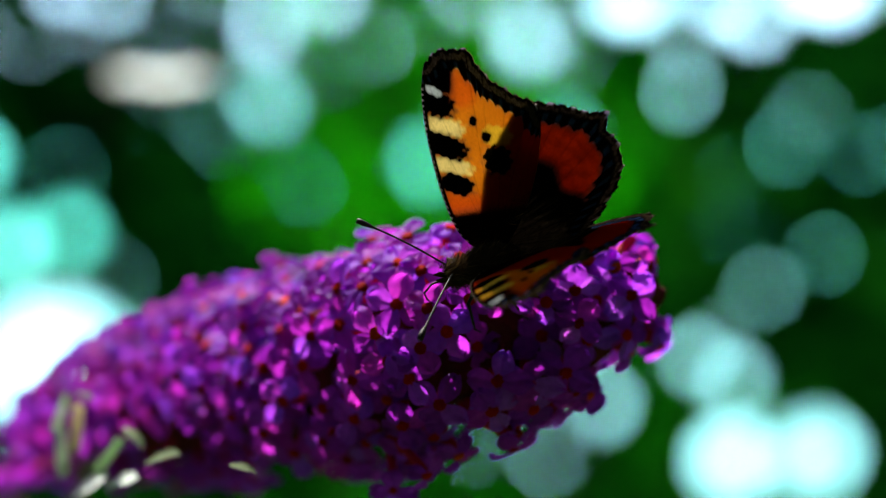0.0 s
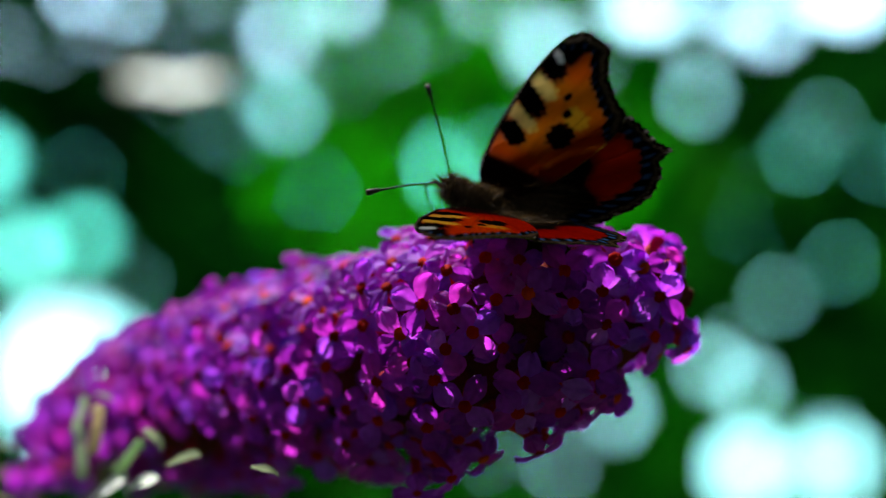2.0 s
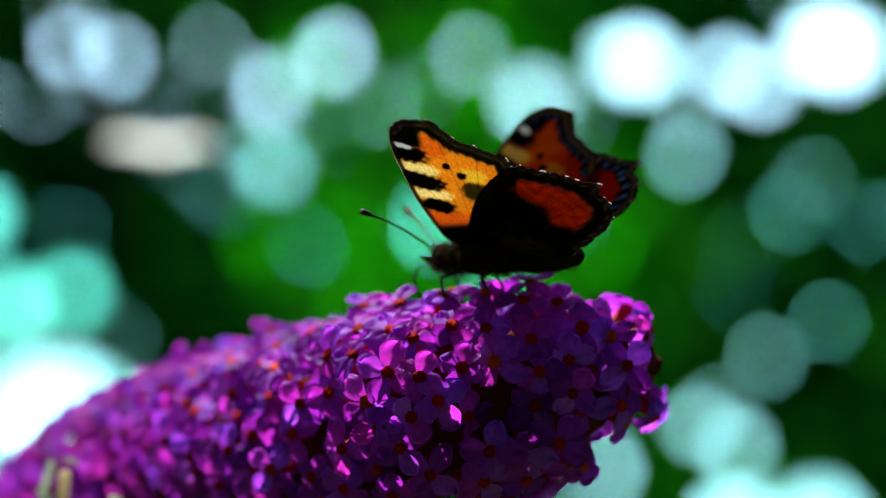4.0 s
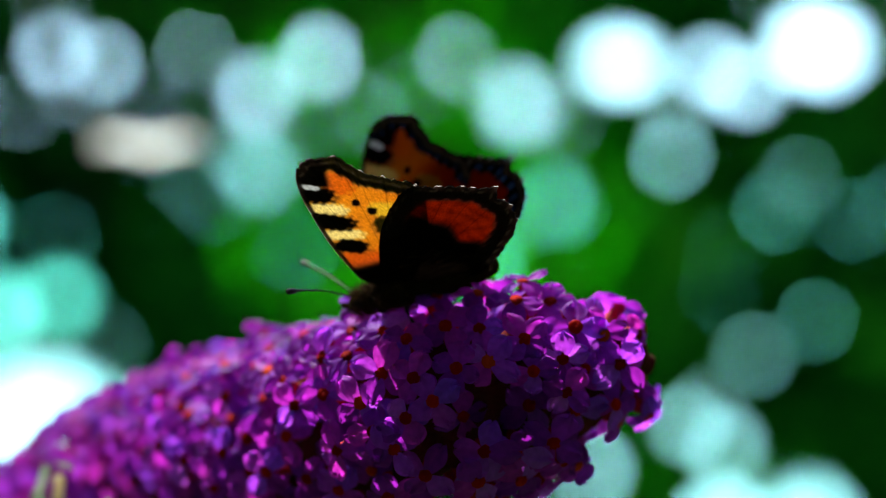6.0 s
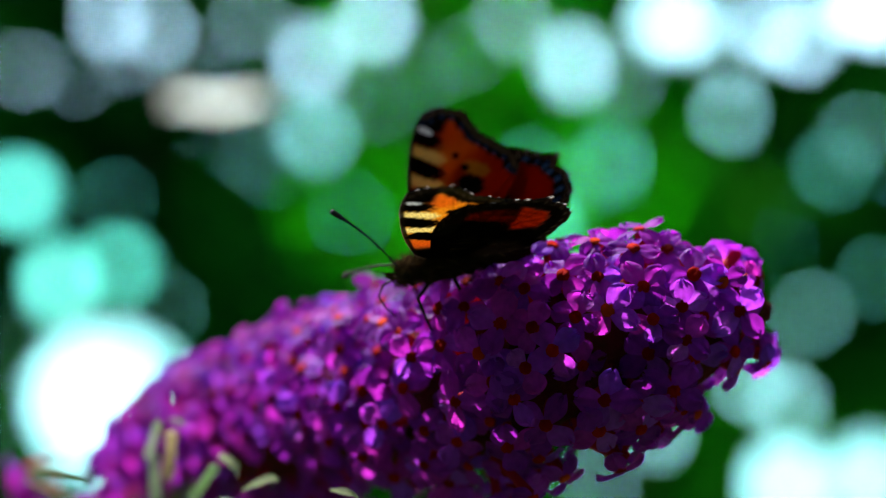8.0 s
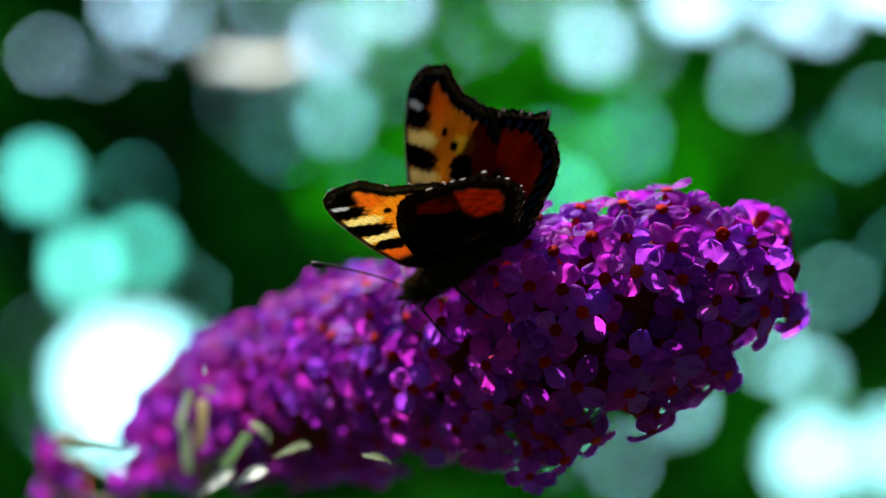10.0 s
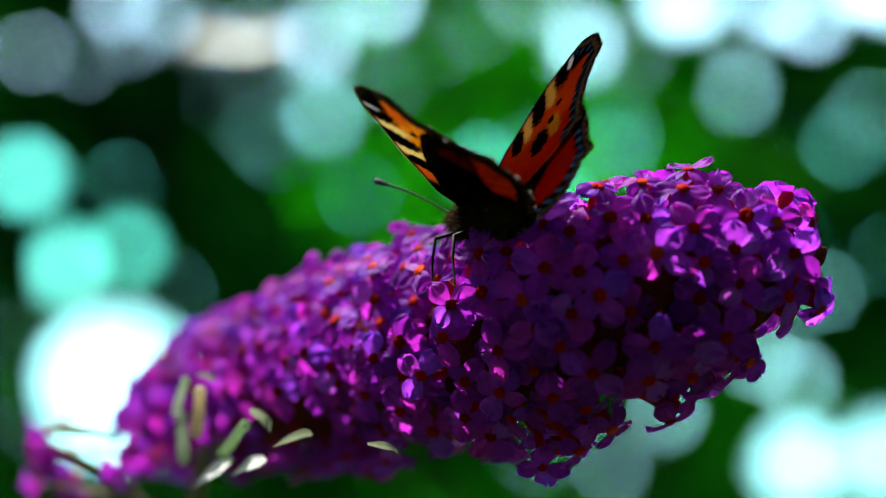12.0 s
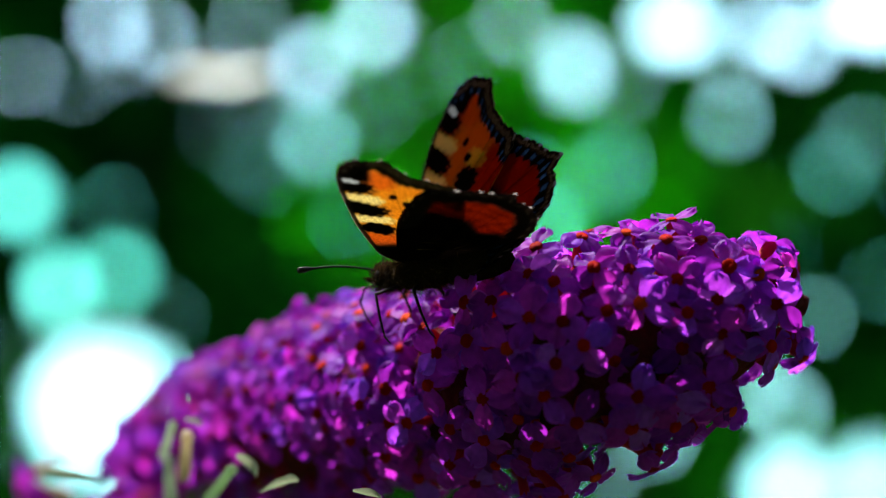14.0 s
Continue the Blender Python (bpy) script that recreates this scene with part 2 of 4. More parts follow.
def clear_of_openings(V, F):
    """Leaves (7 vertices each) that cover no opening."""
    P = V.reshape(-1, 7, 3)
    pts = [P[:, i] for i in range(7)] + [(P[:, i] + P[:, j]) / 2 for i, j in ((0, 4), (0, 1), (0, 2), (4, 3), (4, 1), (4, 2), (5, 3), (6, 3), (4, 5), (4, 6))]
    bad = np.zeros(len(P), bool)
    for p in pts:
        bad |= in_opening(p[:, 0], p[:, 1], p[:, 2])
    P = P[~bad]
    return P.reshape(-1, 3), F[:len(P) * 6]


def quick_mesh(name, V, F, mat):
    me = bpy.data.meshes.new(name)
    me.vertices.add(len(V))
    me.vertices.foreach_set("co", V.astype(np.float32).ravel())
    me.loops.add(len(F) * 3)
    me.loops.foreach_set("vertex_index", F.astype(np.int32).ravel())
    me.polygons.add(len(F))
    me.polygons.foreach_set("loop_start", np.arange(0, len(F) * 3, 3, dtype=np.int32))
    me.materials.append(mat)
    me.update(calc_edges=True)
    me.validate()
    return me


def shrub(name, label, V, rng, top, thick, leaf):
    """A bush: forking stems from the ground, and its leaves as one part."""
    b = new(name)
    b.location = (float(V[:, 0].mean()), float(V[:, 1].mean()), 0)
    tagged(b, label, "shrub", "shrubs behind the flower")
    V = V - np.array((b.location.x, b.location.y, 0))
    low, high = V.min(axis=0), V.max(axis=0)
    for _ in range(7):
        x, y = rng.uniform(low[0] * 0.9, high[0] * 0.9), rng.uniform(low[1] * 0.6, high[1] * 0.6)
        pts = [(x + rng.normal() * 0.02 * t + 0.06 * t * math.sin(5 * t + x * 9), y + rng.normal() * 0.03 * t, top * t) for t in (0, 0.15, 0.3, 0.5, 0.7, 0.85, 1.0)]
        placed("stem", tube("stem", pts, [thick * k for k in (1.0, 0.9, 0.75, 0.6, 0.45, 0.3, 0.15)], BARK, 6), b)
    F = (LEAF_FACES[None] + 7 * np.arange(len(V) // 7)[:, None, None]).reshape(-1, 3)
    tagged(placed("foliage", quick_mesh("foliage", V, F, leaf), b), "dense pointed green leaves", kind="stuff")


def shrub_row(rng, n, y0, y1, length, width, cuts, name, label, top, thick):
    """A row of bushes, cut into single bushes at the places given."""
    y = rng.uniform(y0, y1, n)
    k = (y + 0.32) / 2.92
    x, z = rng.uniform(-1.1, 1.1, n) * k, Z0 + rng.uniform(-0.66, 0.62, n) * k
    V, F = clear_of_openings(*leaf_mass(rng, np.c_[x, y, z][z > 0], length, width))
    c = V.reshape(-1, 7, 3)[:, 4, 0]
    for lo, hi in zip((-9, *cuts), (*cuts, 9)):
        # bushes at both sides take the leaf copy with painted shade
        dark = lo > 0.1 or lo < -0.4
        shrub(name, label[dark], V.reshape(-1, 7, 3)[(c >= lo) & (c < hi)].reshape(-1, 3), rng, top, thick, SHADED_HEDGE if dark else HEDGE)


def shrubbery():
    rng = np.random.default_rng(5)
    shrub_row(rng, 11500, 2.25, 2.75, 0.044, 0.023, (-0.20, -0.05, 0.22), "garden_shrub", ("sunlit green garden shrub with bright gaps between its leaves", "green garden shrub with shade painted into its small leaves"), 1.75, 0.008)
    shrub_row(rng, 140000, 4.6, 5.8, 0.056, 0.032, (-0.72, -0.3, 0.5), "tall_shrub", ("tall green shrub standing behind the nearer bushes", "tall green shrub behind the nearer bushes, shade painted into its leaves"), 2.4, 0.016)
    # the hedge out to the sides, above and below
    n = 16000
    x, y, z = rng.uniform(-4.5, 4.5, n), rng.uniform(2.1, 3.3, n), rng.uniform(0.0, 1.9, n)
    k = (y + 0.32) / 2.92
    out = (np.abs(x) > 0.95 * k) | (z - Z0 > 0.55 * k) | (z - Z0 < -0.57 * k)
    V, F = leaf_mass(rng, np.c_[x, y, z][out], 0.11, 0.055)
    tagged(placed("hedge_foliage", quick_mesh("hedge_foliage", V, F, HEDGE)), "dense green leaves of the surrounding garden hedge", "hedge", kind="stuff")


def tree(x, y, height, spread, seed):
    """An unseen tree, added to keep sky light off the flower: tapered trunk, limbs and a crown of many leaves with an
    uneven outline.
    """
    rng = np.random.default_rng(seed)
    t = new("shade_tree")
    t.location = (x, y, 0)
    tagged(t, "unseen leafy tree added to shade the flower, with a dark crown", "tree", "trees round the flower")
    lean = rng.normal(size=2) * 0.1
    pts = [(lean[0] * k, lean[1] * k, height * 0.8 * k) for k in (0, 0.1, 0.3, 0.55, 0.8, 1.0)]
    placed("trunk", tube("trunk", pts, [0.13, 0.10, 0.085, 0.06, 0.04, 0.02], BARK, 12), t)
    clumps = []
    for i in range(9):
        h = height * rng.uniform(0.2, 0.75)
        a = rng.uniform(0, 6.28)
        e = Vector((math.cos(a) * spread * rng.uniform(0.5, 0.95), math.sin(a) * spread * rng.uniform(0.5, 0.95), h + rng.uniform(0.2, 0.7)))
        placed("limb", tube("limb", [(0, 0, h), (e.x * 0.4, e.y * 0.4, h + 0.15), e], [0.04, 0.03, 0.012], BARK, 6), t)
        clumps += [e, e * 0.6 + Vector((0, 0, h * 0.4))]
    c = np.concatenate([np.array(p)[None] + rng.normal(size=(150, 3)) * np.array((spread, spread, height * 0.35)) * 0.36 for p in clumps])
    c = c[c[:, 2] > 0.15]
    V, F = leaf_mass(rng, c, 0.17, 0.09)
    tagged(placed("crown", quick_mesh("crown", V, F, CANOPY), t), "many dark green leaves in uneven clumps", kind="stuff")


def unseen_shade_trees():
    # out of view at the sides and behind the camera, added to block the sky
    spots = [(-2.9, 0.5), (-3.0, -1.2), (-2.0, -2.8), (-0.3, -3.3), (1.5, -3.0), (2.9, -1.6), (3.1, 0.3)]
    for i, (x, y) in enumerate(spots):
        tree(x, y, 3.9 + 0.3 * math.sin(i * 2.3), 1.25, 40 + i)
    tree(-0.9, -1.9, 4.8, 1.1, 61)
    tree(1.1, -1.8, 4.6, 1.1, 62)


shrubbery()
unseen_shade_trees()

# ---- the flower spike ----
# axis of the spike: place in mm from the origin, and the radius at which the florets open
SPIKE = [((32.6, 3, -7.6), 1.0), ((30.0, 2.5, -6.8), 3.8), ((25.6, 1.0, -4.8), 6.8), ((21.5, 0, -8.4), 11.6), ((15.3, -1, -10.0), 13.0), ((4.4, -2, -13.0), 14.2), ((-14.0, 20.5, -18.9), 14.7),
         ((-36.5, 52.0, -24.1), 12.7), ((-54.5, 78.0, -29.7), 9.7), ((-63.9, 92.0, -34.1), 5.9)]


def on_axis(s):
    """Place on the axis (m), direction and radius, s from 0 (tip) to 1 (base)."""
    u = min(max(s, 0.0), 0.9999) * (len(SPIKE) - 1)
    i = int(u)
    f = u - i
    a, b = SPIKE[i], SPIKE[i + 1]
    p = (Vector(a[0]).lerp(Vector(b[0]), f)) * MM + Vector((0, 0, Z0))
    return p, (Vector(b[0]) - Vector(a[0])).normalized(), (a[1] * (1 - f) + b[1] * f) * MM


def petal_mesh(rng, long, wide, curl, cup):
    """One rounded, crinkled lobe along +x, from the throat outwards."""
    nu, nv = 8, 18
    verts, faces = [], []
    ph = rng.uniform(0, 6.28)
    for i in range(nu + 1):
        u = 1 - (1 - i / nu) ** 1.7
        rise = 0.40 + 0.60 * math.sin(min(1.0, u / 0.66) * math.pi / 2)
        half = wide * rise * math.sqrt(max(0.0, 1 - max(0.0, (u - 0.50) / 0.51) ** 2.5))
        for j in range(nv + 1):
            v = 2 * j / nv - 1
            edge = max(u - 0.45, 0) / 0.55
            ruffle = (0.06 * math.sin(v * 11 + ph) + 0.07 * math.sin(v * 23 + 2 * ph)) * edge
            x = 0.45 + u * long * (1 + ruffle) + (0.10 * edge * math.sin(v * 5 + ph))
            y = v * half * (1 + 0.06 * edge * math.sin(u * 23 + ph + v))
            z = -curl * u * u + cup * v * v * half * 0.5 + 0.30 * edge * math.sin(v * 6 + ph) - 0.16 * math.exp(-(v * 3.5) ** 2) * (1 - 0.5 * u)
            verts.append((x * MM, y * MM, z * MM))
    for i in range(nu):
        for j in range(nv):
            a = i * (nv + 1) + j
            faces.append((a, a + nv + 1, a + nv + 2, a + 1))
    return mesh_of("petal", verts, faces, PETAL)


def floret_kit():
    rng = random.Random(3)
    petals = [petal_mesh(rng, rng.uniform(2.25, 2.8), rng.uniform(1.18, 1.50), rng.uniform(0.2, 1.2), rng.uniform(-0.5, 0.6)) for _ in range(10)]
    folded = [petal_mesh(rng, rng.uniform(1.7, 2.2), rng.uniform(0.9, 1.2), rng.uniform(1.4, 2.2), rng.uniform(0.6, 1.0)) for _ in range(3)]
    tubes = []
    for bend in (-0.8, 0.0, 0.9):
        pts = [(bend * (1 - t) ** 2 * MM, 0, (-8.5 + 8.5 * t) * MM) for t in (0, 0.25, 0.55, 0.8, 0.93, 1.0)]
        tubes.append(tube("floret", pts, [r * MM for r in (0.45, 0.55, 0.62, 0.70, 0.74, 0.78)], TUBE, 8))
    verts, faces = tube_data([(0, 0, -0.9 * MM), (0, 0, 0.0 * MM), (0, 0, 0.10 * MM), (0, 0, 0.04 * MM), (0, 0, -0.5 * MM)],
                             [r * MM for r in (0.5, 0.74, 0.66, 0.42, 0.2)], 10)
    return petals, folded, tubes, mesh_of("eye", verts, faces, EYE)


KIT = floret_kit()


def floret(parent, p, normal, spin, scale, rng, shut=False):
    petals, folded, tubes, eye = KIT
    m = frame_to(p, normal, spin) @ Matrix.Scale(scale, 4)
    ob = placed("floret", rng.choice(tubes), parent, m)
    for k in range(4):
        lift = rng.uniform(-16, 20) if not shut else rng.uniform(30, 65)
        pm = Matrix.Rotation(k * math.pi / 2 + rng.uniform(-0.16, 0.16), 4, "Z") @ Matrix.Rotation(radians(-lift), 4, "Y")
        s = rng.uniform(0.88, 1.12)
        placed("petal", rng.choice(folded if shut else petals), ob, pm @ Matrix.Diagonal((s, rng.uniform(0.9, 1.1), 1, 1)))
    placed("eye", eye, ob)
    return ob


def nearest_axis(p):
    return min((on_axis(i / 200)[0] for i in range(201)), key=lambda c: (c - p).length)


def front_of_spike(x, z):
    """The place on the side of the spike that faces -y, at x and z in mm; beside the spike, the place nearest to it."""
    p, best = Vector((x * MM, -0.026, Z0 + z * MM)), (99, None)
    while p.y < 0.07:
        near = min(((on_axis(i / 100)[0] - p).length / on_axis(i / 100)[2] for i in range(101)))
        if near < best[0]:
            best = (near, p.copy())
        if near < 1.0:
            break
        p.y += 0.4 * MM
    return best[1]


# florets that face the open side of the spike: across and up, in mm
MARKED = [
    (15.0, -3.7), (16.1, -7.6), (19.7, -6.1), (20.2, -10.2), (21.4, -2.2), (6.6, -7.2), (5.3, -2.1), (9.5, -2.4), (10.6, -6.4), (0.5, -3.7),
    (-2.4, -2.9), (24.8, -3.2), (27.0, -6.8), (10.1, -17.4), (14.2, -17.7), (18.7, -16.6), (0.5, -13.3), (-3.5, -15.1), (-0.9, -17.2), (-10.0, -10.8),
    (-12.2, -21.7), (-8.1, -23.0), (-8.1, -17.8), (-1.8, -27.0), (-9.2, -29.0), (-6.4, -31.8), (9.4, -21.2), (2.9, -20.4), (-20.4, -17.0), (-20.0, -21.5),
    (-29.8, -20.8), (-31.5, -23.8), (-25.3, -24.1), (-37.9, -24.6), (-36.5, -16.3), (-30.7, -13.8), (-23.7, -11.8), (-14.9, -16.4), (-16.5, -28.6), (-20.8, -28.3),
    (1.4, -8.4), (-2.6, -8.0), (3.8, -11.2), (-5.2, -11.6)
]
# florets that hang out of the outline: place in mm and the way they face
HANGING = [(32.2, 3, -12.4, 0.75, -0.5, -0.35), (31.6, 2.5, -14.0, 0.5, -0.4, -0.8), (30.9, 3, -8.8, 0.8, -0.5, 0.15), (21.4, -4, -17.9, 0.75, -0.55, -0.1), (22.2, -3, -20.0, 0.6, -0.6, -0.45),
           (12.9, -6.5, -24.8, 0.6, -0.5, -0.6), (12.3, -7, -26.6, 0.3, -0.3, -0.9), (1.4, -8, -29.8, 0.5, -0.6, -0.6), (-3.0, -4, -32.0, 0.0, -0.8, -0.6)]


def in_hollow(p):
    """The open hollow under the arched tip, the gap below it, and the one over the spent base."""
    x, z = p.x / MM, (p.z - Z0) / MM
    return (3.2 < x < 20.5 and -15.2 < z < -9.4 and p.y < 0.004) or (x > 21.5 and z < -12.6) or (x > 22.5 and z < -8.2) or (6.0 < x and z < -22.5) or (-41.0 < x < -25.0 and -31.0 < z < -26.0)


def bract(parent, a, b, w, mat):
    """A small narrow leaf from a to b, in mm."""
    d = b - a
    s = d.cross(Vector((0.2, 1, 0.3))).normalized()
    up = s.cross(d).normalized()
    verts, faces = [], []
    for i in range(9):
        t = i / 8
        half = 0.46 * w * (1 + 0.14 * math.sin(t * 9 + w * 5)) * math.sin(math.pi * (0.08 + 0.92 * t) ** 0.8) if i < 8 else 0.05
        c = a + d * t + up * 1.1 * math.sin(t * 3.0)
        for k in (-1, -0.5, 0, 0.5, 1):
            verts.append((c + s * half * k + up * 0.25 * half * abs(k)) * MM + Vector((0, 0, Z0)))
    for i in range(8):
        for k in range(4):
            q = i * 5 + k
            faces.append((q, q + 1, q + 6, q + 5))
    placed("bract", mesh_of("bract", verts, faces, mat), parent, None, "narrow grey-green bract")


def flower_spike():
    spike = new("buddleia_flower")
    spike.location = (0, 0, 0)
    tagged(spike, "purple buddleia flower spike of many four-petalled florets", "flower")
    rng = random.Random(11)
    # stalk through the middle
    pts = [on_axis(s)[0] for s in [i / 14 for i in range(1, 15)]]
    pts = pts[:11] + [Vector((-0.051, 0.057, Z0 - 0.035)), Vector((-0.055, 0.060, Z0 - 0.052)), Vector((-0.060, 0.064, Z0 - 0.094)), Vector((-0.073, 0.068, Z0 - 0.31)), Vector((-0.09, 0.12, 0.0))]
    radii = [0.5 + 0.06 * i for i in range(11)] + [1.2, 1.4, 1.6, 3.0, 9.0]
    placed("stalk", tube("stalk", pts, [r * MM for r in radii], STEM, 10), spike)
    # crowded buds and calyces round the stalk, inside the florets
    # dark red filler round the stalk: painted shade between florets, blocks light leaks
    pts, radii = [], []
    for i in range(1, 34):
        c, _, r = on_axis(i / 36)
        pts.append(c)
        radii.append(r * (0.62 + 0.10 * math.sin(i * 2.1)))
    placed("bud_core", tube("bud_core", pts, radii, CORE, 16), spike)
    used = []
    for x, z in MARKED:
        p = front_of_spike(x, z)
        n = (p - nearest_axis(p)).normalized() + Vector((0, -0.7, 0))
        floret(spike, p, n, rng.uniform(0, 1.5), rng.uniform(1.06, 1.24), rng)
        used.append(p)
    for x, y, z, nx, ny, nz in HANGING:
        p = Vector((x * MM, y * MM, Z0 + z * MM))
        floret(spike, p, (nx, ny, nz), rng.uniform(0, 1.5), 1.05, rng)
        used.append(p)
    # an outer coat of open florets, then others deeper between them
    for reach, gap, most in (((0.93, 1.10), 4.45, 8000), ((0.70, 0.84), 4.6, 6000)):
        for _ in range(most):
            s = rng.uniform(0.0, 1.0)
            c, d, r = on_axis(s)
            radial = Matrix.Rotation(rng.uniform(0, 2 * math.pi), 3, d) @ d.orthogonal().normalized()
            p = c + radial * r * rng.uniform(*reach)
            if in_hollow(p) and (reach[0] > 0.9 or rng.random() < 0.55):
                continue
            if any((p - q).length < gap * MM for q in used):
                continue
            if (s > 0.86 and rng.random() < 0.35) or (s > 0.60 and radial.z < -0.2 and rng.random() < 0.88):
                continue
            used.append(p)
            out = (radial - d * (0.2 if s > 0.25 else 0.7 if s > 0.2 else 1.7) + Vector([rng.uniform(-0.28, 0.28) for _ in range(3)]) + Vector((0, -1.0 if s < 0.2 else -0.3 if radial.y < 0.2 else 0, 0))).normalized()
            floret(spike, p, out, rng.uniform(0, 1.57), rng.uniform(0.98, 1.22), rng, shut=rng.random() < 0.06)
    for a, b in (((22.5, -3, -10.2), (31.0, 3, -11.4)), ((22, -3.5, -12.2), (30.9, 2.5, -12.8)), ((19, -5, -13.6), (26.4, -1, -13.4)), ((6.0, -8, -22.2), (12.6, -7, -25.4)), ((8.8, -8, -20.8), (12.8, -6.5, -24.0))):
        a, b = Vector(a), Vector(b)
        pts = [(a.lerp(b, t) + Vector((0, 0, 0.5 * math.sin(t * 3)))) * MM + Vector((0, 0, Z0)) for t in (0, 0.3, 0.6, 0.85, 1.0)]
        placed("corolla_tube", tube("corolla_tube", pts, [k * MM for k in (0.5, 0.62, 0.68, 0.8, 0.95)], TUBE, 8), spike)
    # spent base of the spike: pale tubes, bracts and a side twig with late buds
    rng = random.Random(31)
    pale = [((-47.8, 26.9, -24.1), (-48.8, 28.3, -30.3), 1.15), ((-51.1, 31.4, -27.5), (-50.7, 30.8, -34.0), 1.15), ((-40.6, 16.7, -28.1), (-45.3, 23.3, -32.0), 0.95), ((-50.1, 30.1, -22.9), (-52.4, 33.3, -27.2), 0.8)]
    for a, b, r in pale:
        a, b = Vector(a), Vector(b)
        pts = [(a.lerp(b, t) + Vector((0, 0.8 * math.sin(t * 3), 0.5 * math.sin(t * 5 + r)))) * MM + Vector((0, 0, Z0)) for t in (0, 0.08, 0.2, 0.45, 0.7, 0.88, 0.97, 1.0)]
        placed("calyx", tube("calyx", pts, [r * k * MM for k in (0.55, 0.80, 0.62, 0.70, 0.78, 0.66, 0.42, 0.2)], CALYX, 10), spike, None, "pale green spent floret tube")
    for a, b, w, mat in (((-43.1, 20.4, -32.3), (-49.2, 27.7, -37.0), 1.7, FELT), ((-38.1, 13.8, -31.9), (-43.2, 19.7, -34.7), 1.8, FELT), ((-31.5, 5.6, -28.1), (-36.8, 11.0, -30.3), 1.4, LEAF_NEAR), ((-40.1, 15.5, -25.8), (-37.5, 13.2, -28.5), 1.6, LEAF_NEAR),
                         ((-24.1, -3.5, -28.9), (-20.3, -7.7, -30.0), 1.0, LEAF_NEAR), ((-71.3, 45.7, -29.7), (-61.0, 40.0, -31.0), 1.1, LEAF_NEAR), ((-48.2, 26.8, -21.7), (-45.5, 23.0, -23.0), 0.9, LEAF_NEAR)):
        bract(spike, Vector(a), Vector(b), w, mat)
    for pts in (((-63.2, 62, -39.3), (-69.3, 65.4, -36.2), (-76, 69, -33.3)), ((-58.3, 54.6, -41.8), (-66.8, 61, -40.7), (-76.6, 68, -39.9))):
        line = [Vector(p) * MM + Vector((0, 0, Z0)) for p in pts]
        line.insert(0, Vector((-0.0543, 0.0589, Z0 - 0.0497)))
        placed("twig", tube("twig", line, [0.7 * MM, 0.6 * MM, 0.5 * MM, 0.35 * MM], STEM, 7), spike)
    for x, y, z in ((-77.2, 70.2, -32.7), (-77.9, 71.1, -35.5), (-75.4, 68.8, -37.2), (-78.5, 70.1, -40.1), (-71.7, 65.8, -40.9), (-64.4, 61.2, -37.2), (-62, 58.8, -33.8), (-60.2, 56.7, -36.4)):
        floret(spike, Vector((x * MM, y * MM, Z0 + z * MM)), (rng.uniform(-0.8, 0), -0.7, rng.uniform(-0.6, 0.4)), rng.uniform(0, 1.5), rng.uniform(0.8, 1.0), rng, shut=rng.random() < 0.4)
    return spike


spike = flower_spike()


def pale_leaf():
    """A narrow leaf with a white felted face on a thin drooping shoot behind the spike."""
    shoot = new("leafy_shoot")
    shoot.location = (0, 0, 0)
    tagged(shoot, "thin shoot with one pale sunlit leaf behind the flower", "twig")
    c = Vector((PALE[0], PALE[1], Z0 + PALE[2]))
    pts = [c + Vector(p) for p in ((-0.013, 0, 0.001), (-0.03, 0.01, 0.03), (-0.06, 0.05, 0.12), (-0.10, 0.10, 0.10), (-0.16, 0.16, -0.3), (-0.2, 0.2, -Z0 - PALE[2] - 0.03))]
    placed("shoot", tube("shoot", pts, [0.0005, 0.0006, 0.0009, 0.0013, 0.002, 0.003], STEM, 7), shoot)
    nrm, along = Vector((0.0, 0.5, 0.87)), Vector((1, 0, 0))
    side = nrm.cross(along)
    verts, faces = [], []
    for i in range(13):
        t = i / 12
        half = 0.0038 * math.sin(math.pi * min(1, 0.12 + 0.83 * t)) ** 0.6
        for k in range(7):
            v = k / 3 - 1
            verts.append(c + along * (t - 0.5) * 0.030 + side * half * v - nrm * 0.0012 * (1 - abs(v)) + nrm * 0.001 * math.sin(t * 9))
    for i in range(12):
        for k in range(6):
            q = i * 7 + k
            faces.append((q, q + 1, q + 8, q + 7))
    placed("leaf", mesh_of("leaf", verts, faces, FELT), shoot, None, "pale felted leaf catching the sun")
    return shoot


PALE = (-0.0803, 0.4300, 0.0459)
shoot = pale_leaf()

# ---- the butterfly ----
# outlines in mm: forwards along the body, outwards
FORE = [(2.0, 0.0), (4.0, 1.6), (5.4, 4.2), (6.9, 8.5), (8.0, 13.0), (8.7, 17.0), (8.9, 20.3), (8.6, 22.6), (7.6, 24.2), (5.6, 24.9), (3.2, 24.8), (2.0, 23.2), (0.4, 21.6),
        (-1.8, 20.4), (-3.8, 19.6), (-5.4, 18.8), (-6.0, 16.5), (-5.6, 11.0), (-4.0, 5.0), (-1.5, 0.0)]
HIND = [(1.5, 0.5), (1.9, 5.5), (1.2, 12.0), (-1.6, 18.4), (-4.4, 19.5), (-6.6, 19.4), (-8.4, 19.5), (-10.2, 19.0), (-12.7, 19.4), (-13.0, 17.4), (-14.6, 15.6), (-15.2, 13.2),
        (-15.0, 11.0), (-14.0, 8.6), (-12.8, 6.0), (-11.2, 3.6), (-9.2, 1.8), (-6.5, 0.8), (-3.0, 0.2)]


